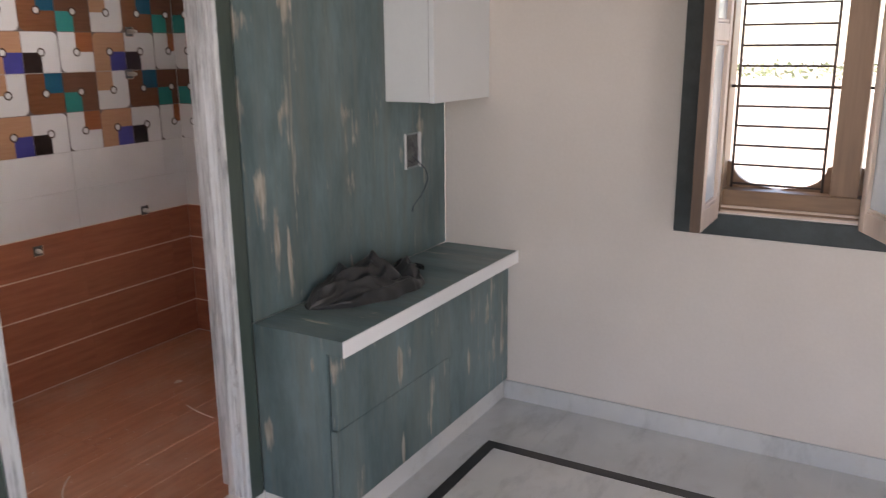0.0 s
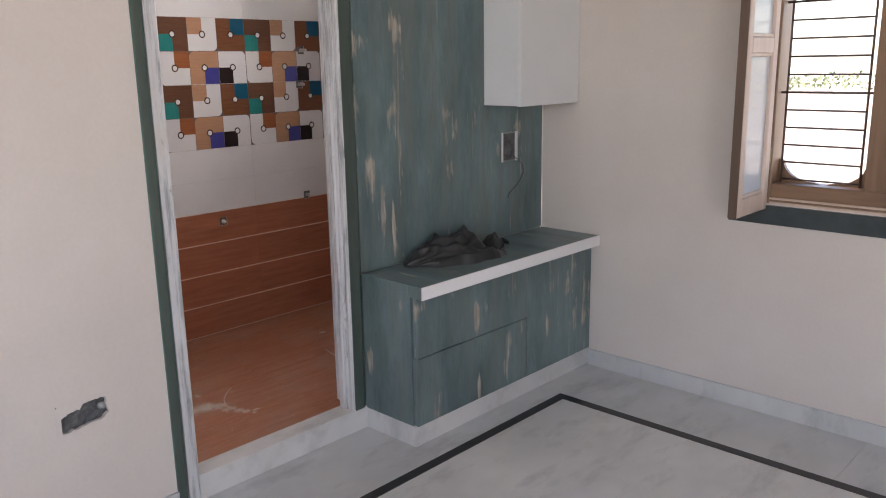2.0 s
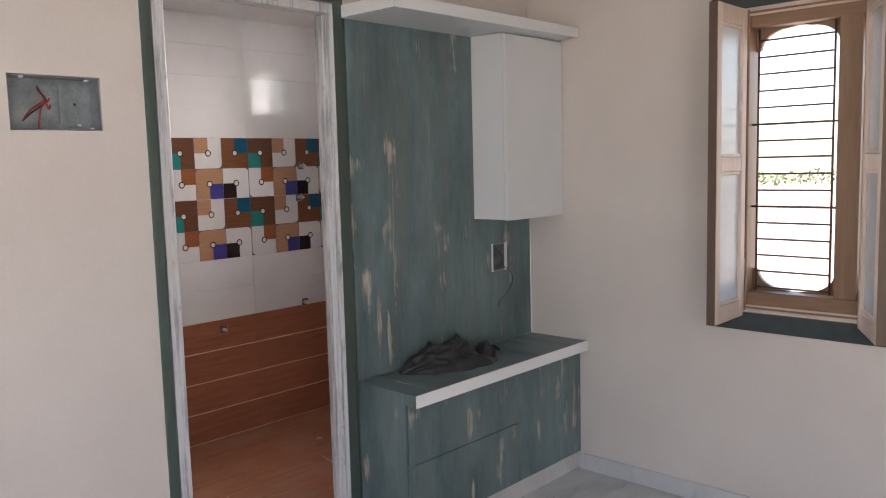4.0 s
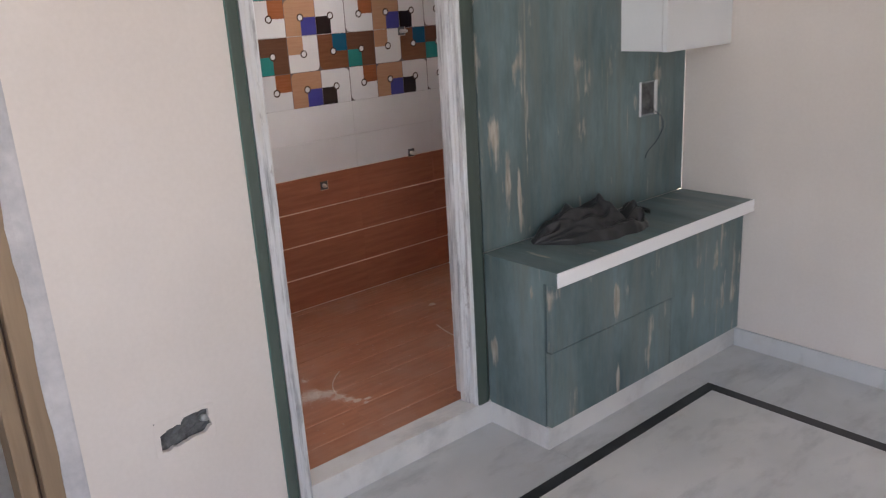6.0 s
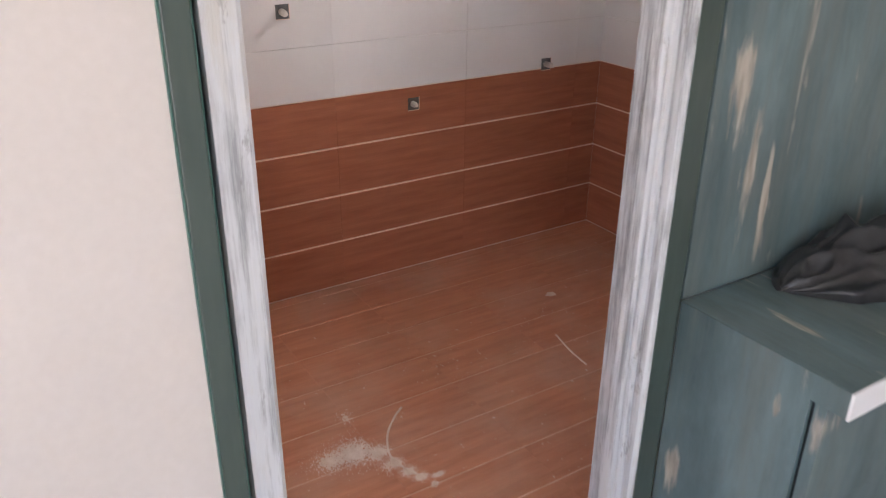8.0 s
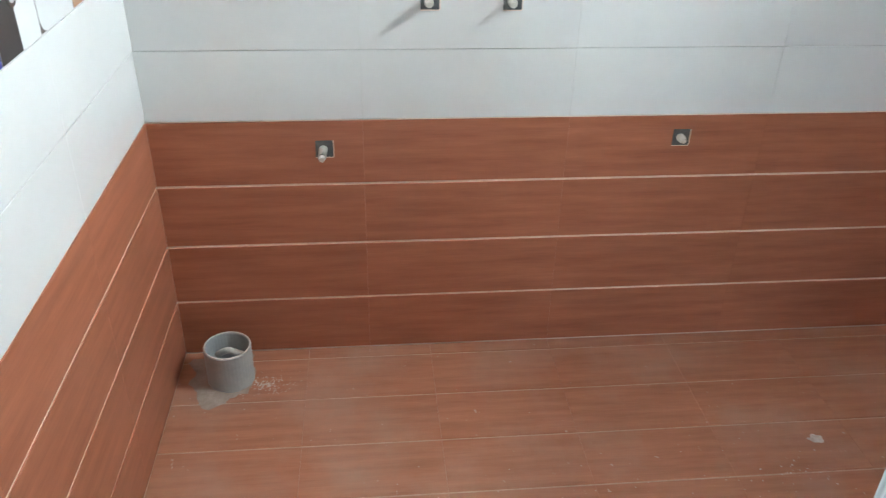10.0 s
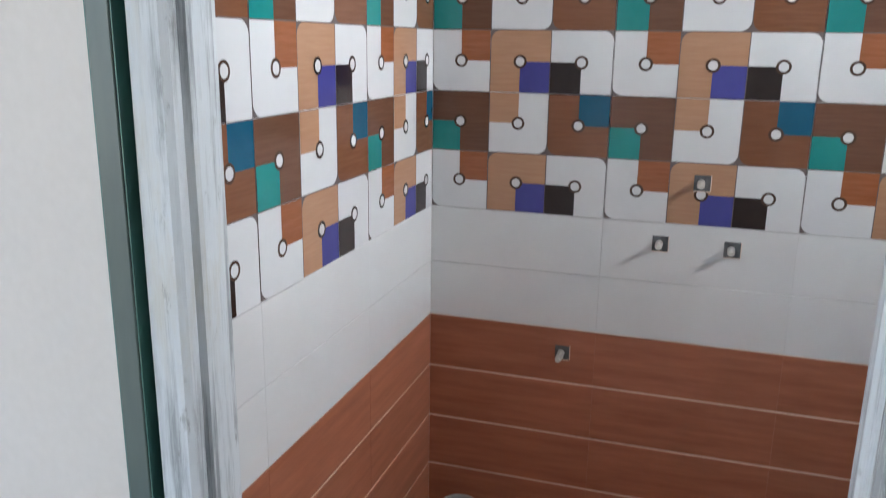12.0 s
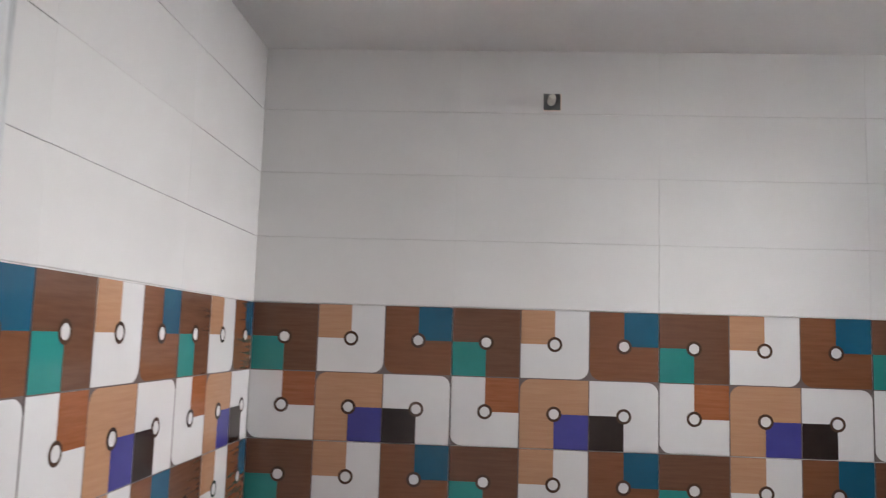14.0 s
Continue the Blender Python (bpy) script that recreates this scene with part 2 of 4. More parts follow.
FILLER = plain("white_filler", (0.58, 0.585, 0.59), (0.70, 0.70, 0.70), 14, 0.8, 0.5, 60)
SKIM = plain("grey_white_filler_skim", (0.36, 0.36, 0.37), (0.52, 0.51, 0.51), 11, 0.8, 0.5, 50)
IRON = plain("brown_painted_iron", (0.05, 0.035, 0.03), (0.085, 0.06, 0.05), 20, 0.45, 0.1, 120)
STEEL = plain("galvanised_box_steel", (0.17, 0.205, 0.215), (0.32, 0.36, 0.375), 18, 0.45, 0.1, 120, metal=0.35)
CEMENT = plain("dark_raw_cement", (0.055, 0.058, 0.06), (0.15, 0.155, 0.155), 30, 0.9, 0.9, 140)
CEMENT_PALE = plain("pale_cement", (0.30, 0.235, 0.19), (0.46, 0.38, 0.32), 22, 0.9, 0.6, 140)
DUST = plain("white_cement_dust", (0.50, 0.41, 0.35), (0.72, 0.65, 0.60), 25, 0.95, 0.5, 160)
PVC = plain("grey_pvc", (0.30, 0.31, 0.30), (0.38, 0.385, 0.37), 12, 0.45, 0.08, 90)
PLUG = plain("white_plastic_plug", (0.55, 0.52, 0.46), (0.68, 0.65, 0.59), 30, 0.5, 0.1, 120)
BRASS = plain("dull_brass", (0.30, 0.23, 0.13), (0.42, 0.33, 0.2), 30, 0.35, 0.1, 150, metal=0.9)
BLACK_BAG = plain("black_plastic_sheet", (0.012, 0.0130, 0.0142), (0.036, 0.038, 0.040), 18, 0.34, 0.9, 26)
RED_WIRE = plain("red_wire", (0.24, 0.02, 0.02), (0.36, 0.04, 0.035), 30, 0.4)
BLACK_WIRE = plain("black_wire", (0.012, 0.012, 0.013), (0.025, 0.025, 0.027), 30, 0.4)
BLUE_WIRE = plain("dark_blue_wire", (0.02, 0.03, 0.05), (0.03, 0.045, 0.07), 30, 0.4)
FROST = plain("frosted_pane", (0.50, 0.55, 0.58), (0.60, 0.65, 0.68), 4, 0.22, 0.03, 90)
LOUVRE = pane_glass("clear_glass", 0.02, (0.95, 0.98, 0.98))
OUT_GROUND = plain("dry_ground", (0.30, 0.26, 0.20), (0.42, 0.37, 0.30), 0.4, 0.9, 0.3, 3)
LEAVES = plain("leaf_green", (0.12, 0.14, 0.07), (0.15, 0.19, 0.10), 1.5, 0.6, 0.2, 8)


def print_mat(name, c0, c1, grain=False):
    m, nt, b = node_mat(name)
    place, rnd = local_place(nt)
    fac = noise_node(nt, place, (2, 26, 1) if grain else (1, 1, 1), 6.0, 5, 0.6)
    nt.links.new(ramp(nt, fac, 0.3, 0.7, c0, c1), b.inputs["Base Color"])
    b.inputs["Roughness"].default_value = 0.13
    return m


P_BROWN = print_mat("print_brown", (0.158, 0.062, 0.029), (0.196, 0.081, 0.039), True)
P_UMBER = print_mat("print_umber", (0.114, 0.052, 0.031), (0.142, 0.067, 0.039), True)
P_PEACH = print_mat("print_peach", (0.39, 0.21, 0.12), (0.44, 0.25, 0.148), True)
P_RUST = print_mat("print_rust", (0.255, 0.082, 0.030), (0.32, 0.115, 0.048), True)
P_WHITE = print_mat("print_white", (0.61, 0.605, 0.60), (0.65, 0.645, 0.64))
P_TEAL = print_mat("print_teal", (0.015, 0.19, 0.175), (0.025, 0.235, 0.215))
P_BLUE = print_mat("print_blue", (0.006, 0.072, 0.130), (0.012, 0.10, 0.170))
P_PURPLE = print_mat("print_purple", (0.050, 0.050, 0.220), (0.070, 0.068, 0.28))
P_BLACK = print_mat("print_black", (0.018, 0.012, 0.011), (0.032, 0.022, 0.02))
P_LINE = print_mat("print_line", (0.11, 0.085, 0.08), (0.17, 0.14, 0.13))
P_RING = print_mat("print_ring", (0.05, 0.028, 0.018), (0.08, 0.045, 0.03))


# ---- mesh helpers ----
def box(bm, x0, x1, y0, y1, z0, z1, bevel=0.0):
    made = bmesh.ops.create_cube(bm, size=1.0)["verts"]
    for v in made:
        v.co = ((x0 + x1) / 2 + v.co.x * (x1 - x0), (y0 + y1) / 2 + v.co.y * (y1 - y0), (z0 + z1) / 2 + v.co.z * (z1 - z0))
    if bevel:
        edges = list({e for v in made for e in v.link_edges})
        bmesh.ops.bevel(bm, geom=edges, offset=bevel, segments=2, affect="EDGES", profile=0.5)
    return bm


def boxes(*rows, bevel=0.0):
    bm = bmesh.new()
    for r in rows:
        box(bm, *r, bevel=bevel)
    return bm


def mesh_of(name, bm, mats, smooth=False):
    me = bpy.data.meshes.new(name)
    bmesh.ops.recalc_face_normals(bm, faces=bm.faces)
    bm.to_mesh(me)
    bm.free()
    for m in mats if isinstance(mats, (list, tuple)) else [mats]:
        me.materials.append(m)
    if smooth:
        for p in me.polygons:
            p.use_smooth = True
    return me


def thing(name, bm, mats, label, category, kind="", group="", smooth=False):
    return tagged(new(name, mesh_of(name, bm, mats, smooth)), label, category, group, kind)


def empty(name, place, label, category, kind="", group=""):
    ob = new(name)
    ob.location = place
    ob.empty_display_size = 0.05
    bpy.context.view_layer.update()
    return tagged(ob, label, category, group, kind)


def part(name, bm, mats, parent, label="", smooth=False):
    ob = new(name, mesh_of(name, bm, mats, smooth))
    ob.parent = parent
    if parent.type == "EMPTY":
        ob.matrix_parent_inverse = Matrix.Translation(parent.location).inverted()
    return tagged(ob, label)


def tube(bm, points, r, sides=8):
    """A round cord along points."""
    rings = []
    pts = [Vector(p) for p in points]
    for i, p in enumerate(pts):
        d = (pts[min(i + 1, len(pts) - 1)] - pts[max(i - 1, 0)]).normalized()
        a = d.orthogonal().normalized()
        c = d.cross(a)
        rings.append([bm.verts.new(p + r * (math.cos(k * math.tau / sides) * a + math.sin(k * math.tau / sides) * c)) for k in range(sides)])
    for p, q in zip(rings, rings[1:]):
        for k in range(sides):
            bm.faces.new((p[k], p[(k + 1) % sides], q[(k + 1) % sides], q[k]))
    bm.faces.new(rings[0][::-1])
    bm.faces.new(rings[-1])
    return bm


def curve_points(points, n=24):
    """Catmull-Rom through points."""
    p = [Vector(q) for q in points]
    p = [2 * p[0] - p[1], *p, 2 * p[-1] - p[-2]]
    out = []
    for i in range(1, len(p) - 2):
        for k in range(n):
            t = k / n
            out.append(0.5 * (2 * p[i] + (p[i + 1] - p[i - 1]) * t + (2 * p[i - 1] - 5 * p[i] + 4 * p[i + 1] - p[i + 2]) * t * t
                              + (3 * p[i] - p[i - 1] - 3 * p[i + 1] + p[i + 2]) * t ** 3))
    return [*out, p[-2]]


def holed_wall(axis, face, back, u0, u1, v0, v1, holes):
    """A wall of thickness face..back along axis, from u0 to u1 and z v0 to v1, with rectangular openings through it."""
    us = sorted({u0, u1, *(h[0] for h in holes), *(h[1] for h in holes)})
    vs = sorted({v0, v1, *(h[2] for h in holes), *(h[3] for h in holes)})
    us, vs = [u for u in us if u0 <= u <= u1], [v for v in vs if v0 <= v <= v1]
    bm = bmesh.new()
    cache = {}

    def at(u, v, d):
        key = (u, v, d)
        if key not in cache:
            cache[key] = bm.verts.new((d, u, v) if axis == "x" else (u, d, v))
        return cache[key]

    def solid(i, j):
        if not (0 <= i < len(us) - 1 and 0 <= j < len(vs) - 1):
            return False
        cu, cv = (us[i] + us[i + 1]) / 2, (vs[j] + vs[j + 1]) / 2
        return not any(h[0] < cu < h[1] and h[2] < cv < h[3] for h in holes)

    for i in range(len(us) - 1):
        for j in range(len(vs) - 1):
            if not solid(i, j):
                continue
            a, b, c, d = us[i], us[i + 1], vs[j], vs[j + 1]
            for w in (face, back):
                bm.faces.new((at(a, c, w), at(b, c, w), at(b, d, w), at(a, d, w)))
            for ii, jj, p, q in ((i - 1, j, (a, c), (a, d)), (i + 1, j, (b, c), (b, d)), (i, j - 1, (a, c), (b, c)), (i, j + 1, (a, d), (b, d))):
                if not solid(ii, jj):
                    bm.faces.new((at(*p, face), at(*q, face), at(*q, back), at(*p, back)))
    return bm


# ---- plan ----
ROOM_X, ROOM_Y, ROOM_Z = 3.5, -4.1, 2.85          # bedroom: x 0..ROOM_X, y ROOM_Y..0
DOOR_L, DOOR_R, DOOR_T = -1.823, -1.068, 1.972    # bathroom door, outside of its green trim
FAR, LEFT, RIGHT, NEAR = -1.330, -1.945, -0.034, -0.135   # bathroom tile faces
BF, BC = 0.0245, 2.119                             # bathroom floor and ceiling
HALL = (-3.25, -2.297)                            # second doorway in the door wall
WIN = (0.93, 1.80, 0.80, 1.90)                    # window opening
COUNTER = 0.592

# bedroom walls
WL = 0.020                                        # face of the door wall beside the panelled corner
thing("wall_west", holed_wall("x", WL, -0.125, ROOM_Y, DOOR_R - 0.0, 0, ROOM_Z,
      [(DOOR_L, DOOR_R, 0, DOOR_T), (HALL[0], HALL[1], 0, 2.06), (-2.183, -1.948, 1.4895, 1.6305), (-2.134, -1.990, 0.363, 0.452)]),
      PAINT, "cream painted plaster wall around the doorways", "wall", "structure")
thing("wall_west_recess", boxes((-0.125, -0.020, DOOR_R, 0.0, 0.0, ROOM_Z), (-0.020, 0.0, DOOR_R, 0.0, 1.925, ROOM_Z)), PAINT,
      "cream painted wall above the green panelled corner", "wall", "structure")
thing("wall_north", holed_wall("y", 0.0, 0.14, 0.0, ROOM_X + 0.12, 0, ROOM_Z, [WIN]), PAINT,
      "cream painted plaster wall with the window", "wall", "structure")
# openings in the east and south walls are assumed, to hold the fill lamps
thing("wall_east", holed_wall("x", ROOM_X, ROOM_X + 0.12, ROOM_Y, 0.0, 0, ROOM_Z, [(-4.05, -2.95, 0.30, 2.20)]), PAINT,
      "cream painted plaster wall with a wide unseen opening added for fill light", "wall", "structure")
thing("wall_south", holed_wall("y", ROOM_Y, ROOM_Y - 0.12, -1.5, ROOM_X + 0.12, 0, ROOM_Z, [(1.3, 2.9, 0.6, 2.3)]), PAINT, "cream painted plaster wall with an unseen opening added for fill light", "wall", "structure")
thing("ceiling", boxes((-1.6, ROOM_X + 0.12, ROOM_Y - 0.12, 0.14, ROOM_Z, ROOM_Z + 0.1)), CEIL, "plain white painted ceiling slab", "ceiling", "structure")
thing("hall_wall", boxes((-1.6, -1.5, ROOM_Y, -2.06, 0, ROOM_Z)), PAINT, "plain cream wall beyond the second doorway", "wall", "structure")

# bathroom shell
thing("bathroom_wall_far", boxes((FAR - 0.13, FAR - 0.0032, -2.06, 0.14, -0.05, ROOM_Z)), GROUT_W, "bathroom wall carrying rows of tiles", "wall", "structure")
thing("bathroom_wall_left", boxes((FAR - 0.010, -0.125, -2.06, LEFT - 0.0032, -0.05, ROOM_Z)), GROUT_W, "bathroom side wall carrying rows of tiles", "wall", "structure")
VENT = (-0.90, -0.52, 1.68, 1.99)
thing("bathroom_wall_right", holed_wall("y", RIGHT + 0.0032, 0.14, FAR - 0.010, -0.125, -0.05, ROOM_Z, [VENT]), GROUT_W,
      "bathroom side wall with a small ventilator", "wall", "structure")
thing("bathroom_wall_near", holed_wall("x", NEAR, -0.125, LEFT - 0.010, RIGHT + 0.010, -0.05, BC, [(DOOR_L, DOOR_R, -0.05, DOOR_T)]), TILE_WHITE,
      "white bathroom wall around the doorway", "wall", "structure")
thing("bathroom_ceiling", boxes((FAR - 0.010, -0.125, LEFT - 0.010, RIGHT + 0.010, BC, BC + 0.1)), CEIL, "plain grey-white bathroom ceiling slab", "ceiling", "structure")
bath_floor = thing("bathroom_floor", boxes((FAR - 0.010, -0.125, LEFT - 0.010, RIGHT + 0.010, -0.05, BF - 0.0018)), GROUT_FLOOR,
                   "reddish brown wood-look tiled bathroom floor, dusty", "floor", "structure")

# bedroom floor: slabs with a dark inlay band
floor = thing("floor", boxes((-1.6, ROOM_X + 0.12, ROOM_Y - 0.12, 0.0, -0.06, 0.0095)), GROUT_W, "polished white marble floor with a black border line", "floor", "structure")
IN0, IN1 = 0.360, 0.400
JN0, JN1 = -0.392, -0.350


def slab(name, x0, x1, y0, y1, mat, gap=0.0006):
    bm = boxes((x0 + gap, x1 - gap, y0 + gap, y1 - gap, -0.008, 0.012))
    part(name, bm, mat, floor)


slab("inlay_strip", IN0, IN1, ROOM_Y + 0.34, JN1, BLACK_STONE)
slab("inlay_strip", IN1, ROOM_X - 0.36, JN0, JN1, BLACK_STONE)
slab("inlay_strip", ROOM_X - 0.36, ROOM_X - 0.32, ROOM_Y + 0.34, JN1, BLACK_STONE)
slab("inlay_strip", IN1, ROOM_X - 0.36, ROOM_Y + 0.34, ROOM_Y + 0.38, BLACK_STONE)
ys = [ROOM_Y + 0.34, -2.9, -1.95, -1.05, JN1]
for a, b in zip(ys, ys[1:]):
    slab("marble_slab", 0.0, IN0, a, b, MARBLE_GREY)
    slab("marble_slab", ROOM_X - 0.32, ROOM_X, a, b, MARBLE_GREY)
xs = [0.0, 0.52, 1.40, 2.25, ROOM_X]
for a, b in zip(xs, xs[1:]):
    slab("marble_slab", a, b, JN1, 0.0, MARBLE_GREY)
    slab("marble_slab", a, b, ROOM_Y, ROOM_Y + 0.34, MARBLE_GREY)
xs = [IN1, 1.42, 2.30, ROOM_X - 0.36]
ys = [ROOM_Y + 0.38, -2.85, -1.60, JN0]
for a, b in zip(xs, xs[1:]):
    for c, d in zip(ys, ys[1:]):
        slab("marble_slab", a, b, c, d, MARBLE)

# skirting, threshold and plinth
thing("baseboard", boxes((0.258, ROOM_X, -0.012, 0.0, 0.0, 0.082), bevel=0.002), MARBLE_GREY, "pale grey marble skirting along the window wall", "skirting", "structure")
thing("baseboard_east", boxes((ROOM_X - 0.012, ROOM_X, ROOM_Y, -0.012, 0.0, 0.082), bevel=0.002), MARBLE_GREY, "pale grey marble skirting", "skirting", "structure")
thing("baseboard_west", boxes((WL, WL + 0.010, -2.293, DOOR_L, 0.0, 0.082), bevel=0.002), MARBLE_GREY, "pale grey marble skirting by the doorway", "skirting", "structure")
thing("door_threshold", boxes((-0.070, 0.006, DOOR_L + 0.006, DOOR_R + 0.02, 0.0, 0.094), bevel=0.002), MARBLE,
      "raised pale marble threshold step of the bathroom doorway", "threshold", "structure")
thing("plinth", boxes((0.004, 0.256, -1.062, -1.046, 0.0, 0.087), (0.240, 0.256, -1.046, 0.0, 0.0, 0.087), bevel=0.0), MARBLE,
      "pale marble plinth strip under the green cabinet", "plinth", "structure")

# bathroom door frame
door = empty("door_1", (-0.05, (DOOR_L + DOOR_R) / 2, 0.094), "doorway with dark green trim and rubbed white timber frame, no leaf", "door frame", "structure")
TRIM = 0.027
for nm, rows in (("trim", (-0.024, WL + 0.008, DOOR_L + 0.0005, DOOR_L + TRIM, 0.02, DOOR_T)), ("trim", (-0.024, 0.006, DOOR_R - 0.047, DOOR_R - 0.002, 0.088, DOOR_T)),
                 ("trim", (-0.024, WL + 0.004, DOOR_L + TRIM, DOOR_R - 0.047, DOOR_T - 0.042, DOOR_T - 0.0005))):
    part(nm, boxes(rows, bevel=0.0015), GREEN, door, "dark green laminate trim")
part("trim_edge", boxes((-0.010, WL + 0.0065, DOOR_L + TRIM + 0.0003, DOOR_L + TRIM + 0.0016, 0.094, DOOR_T - 0.042), (WL + 0.0004, WL + 0.0065, DOOR_L - 0.0012, DOOR_L + 0.0002, 0.085, DOOR_T)), GREEN_EDGE, door, "bright green edge band")


def moulded_jamb(y_face, inward, dx=0.0, swell=0.0):
    """Upright of the frame: a flat front fillet, a groove, a bead and the deep inner face."""
    prof = [(0.004, -0.030), (0.004, -0.006), (-0.002, 0.0), (-0.013, 0.0), (-0.016, -0.006), (-0.023, -0.006), (-0.026, 0.002),
            (-0.032, 0.004), (-0.037, -0.003), (-0.043, 0.005), (-0.064, 0.005), (-0.064, -0.030)]
    prof = [(x + dx, d + swell * (0.0 if d < -0.02 or x < -0.04 else 1.0)) for x, d in prof[:-2]] + prof[-2:]
    bm = bmesh.new()
    lo = [bm.verts.new((x, y_face + inward * d, BF)) for x, d in prof]
    steps = [lo]
    for k in range(1, 25):
        z = BF + (DOOR_T - 0.036 - BF) * k / 24
        steps.append([bm.verts.new((x + 0.0012 * noise.noise((x * 40, y_face, z * 3)), y_face + inward * (d + 0.0016 * noise.noise((x * 30, 3, z * 2.5))), z)) for x, d in prof])
    for p, q in zip(steps, steps[1:]):
        for i in range(len(prof)):
            bm.faces.new((p[i], p[(i + 1) % len(prof)], q[(i + 1) % len(prof)], q[i]))
    bm.faces.new(lo)
    bm.faces.new(steps[-1])
    return bm


JL, JR = -1.756, -1.124
part("jamb", moulded_jamb(JL, 1, 0.014, 0.010), JAMB, door, "rubbed white primed timber upright")
part("jamb", moulded_jamb(JR, -1), JAMB, door, "rubbed white primed timber upright")
part("head", boxes((-0.064, 0.002, JL + 0.004, JR - 0.004, DOOR_T - 0.075, DOOR_T - 0.0365), bevel=0.003), JAMB, door, "rubbed white primed timber head")
part("frame_backing", boxes((-0.125, -0.025, DOOR_L, JL - 0.030, 0.094, DOOR_T), (-0.125, -0.025, JR + 0.030, DOOR_R, 0.094, DOOR_T)), JAMB, door)
bm = bmesh.new()
for k, w in enumerate((3, 2, 5, 3, 4, 2, 4, 9)):
    y0 = -1.462 + k * 0.0155
    box(bm, 0.0018, 0.0026, y0, y0 + 0.0012 * w, DOOR_T - 0.062, DOOR_T - 0.046)
part("stamped_marks", bm, CEMENT_PALE, door, "faint stamped grey marks")

# second doorway with raw timber frame
hall = empty("door_2", (-0.05, sum(HALL) / 2, 0.0), "doorway with raw brown timber frame smeared with filler", "door frame", "structure")
part("jamb", boxes((-0.110, WL - 0.012, HALL[1] - 0.080, HALL[1] - 0.002, 0.0, 2.06), bevel=0.004), DOOR_WOOD, hall)
part("rebate", boxes((-0.110, WL - 0.034, HALL[1] - 0.122, HALL[1] - 0.086, 0.0, 2.04), bevel=0.004), DOOR_WOOD, hall, "set-back brown rebate")
part("rebate_groove", boxes((-0.110, WL - 0.050, HALL[1] - 0.0855, HALL[1] - 0.0805, 0.0, 2.04)), GROOVE_SHADE_WOOD, hall, "dark groove line")
part("jamb", boxes((-0.110, 0.004, HALL[0], HALL[0] + 0.05, 0.0, 2.06), bevel=0.003), DOOR_WOOD, hall)
part("head", boxes((-0.110, 0.004, HALL[0] + 0.05, HALL[1] - 0.05, 2.0, 2.06), bevel=0.003), DOOR_WOOD, hall)
bm = bmesh.new()
rows = []
for k in range(61):
    z = 0.01 + k * 0.034
    e = -2.334 - 0.012 * max(0.0, noise.noise((0.3, 2.0, z * 5))) - 0.007 * abs(noise.noise((1.3, 2.0, z * 17)))
    swell = 0.003 * noise.noise((2.0, 5.0, z * 9))
    rows.append([bm.verts.new(p) for p in ((WL + 0.0004, -2.2935, z), (WL + 0.0006, -2.2975, z), (WL - 0.0030 + swell, -2.312, z), (WL - 0.0070 + swell, -2.326, z), (WL - 0.0092, e, z), (WL - 0.0125, e - 0.0010, z))])
for p, q in zip(rows, rows[1:]):
    for i in range(5):
        bm.faces.new((p[i], p[i + 1], q[i + 1], q[i]))
part("filler_strip", bm, SKIM, hall, "ragged white filler strip")

# ---- green dressing corner ----
panel = thing("wall_panel", boxes((-0.0195, 0.0, -1.058, -0.0002, COUNTER + 0.0005, 1.906), bevel=0.0008), LAM_UP,
              "dark green distressed laminate panel above the counter", "panel")
part("edge_strip", boxes((-0.0195, -0.003, -1.0665, -1.0605, 0.088, 1.906)), GREEN, panel, "dark green upright strip")

unit = empty("dressing_cabinet", (0.13, -0.53, 0.087), "low dark green distressed laminate cabinet with drawers", "cabinet")
part("body", boxes((0.002, 0.244, -1.057, -0.002, 0.0875, 0.550), bevel=0.001), LAM_UP, unit)
FX0, FX1 = 0.2465, 0.266
part("side_panel", boxes((0.002, 0.2462, -1.0625, -1.0577, 0.0876, COUNTER - 0.0006), (0.2464, 0.2998, -1.0625, -1.0606, 0.5500, COUNTER - 0.0006)), LAM_UP, unit)
part("drawer", boxes((FX0 + 0.004, FX1 + 0.004, -1.056, -0.452, 0.336, 0.546), bevel=0.001), LAM_UP, unit)
part("drawer", boxes((FX0, FX1, -1.057, -0.4515, 0.0885, 0.3315), bevel=0.001), LAM_UP, unit)
part("door", boxes((FX0, FX1, -0.4495, -0.003, 0.0885, 0.547), bevel=0.001), LAM_UP, unit)
# black sheet between body and fronts makes the seams read as shaded
part("shadow_gap", boxes((0.2445, 0.2462, -1.050, -0.004, 0.09, 0.549)), BLACK_WIRE, unit, "black sheet standing in for the shade behind the fronts")
top = empty("countertop", (0.15, -0.53, 0.55), "green laminate countertop with a white front edge", "countertop")
part("board", boxes((0.0005, 0.300, -1.060, -0.001, 0.5505, COUNTER), bevel=0.001), LAM_TOP, top)
part("front_edge", boxes((0.3003, 0.305, -1.0635, -0.001, 0.549, COUNTER + 0.001), bevel=0.0008), LIT_EDGE_WHITE, top, "white edge strip")

cab = empty("wall_cabinet", (0.09, -0.195, 1.142), "white wall cabinet with one plain flush door", "cabinet")
part("body", boxes((0.001, 0.163, -0.388, -0.001, 1.142, 1.886), bevel=0.001), WHITE_LAM, cab)
# dark strip put in the gap to give the shade behind the door
part("door_gap", boxes((0.1632, 0.1652, -0.3865, -0.004, 1.1425, 1.8785)), IRON, cab, "dark strip standing in for the shade behind the door")
part("door", boxes((0.1655, 0.184, -0.390, -0.004, 1.140, 1.880), bevel=0.0012), WHITE_LAM, cab)
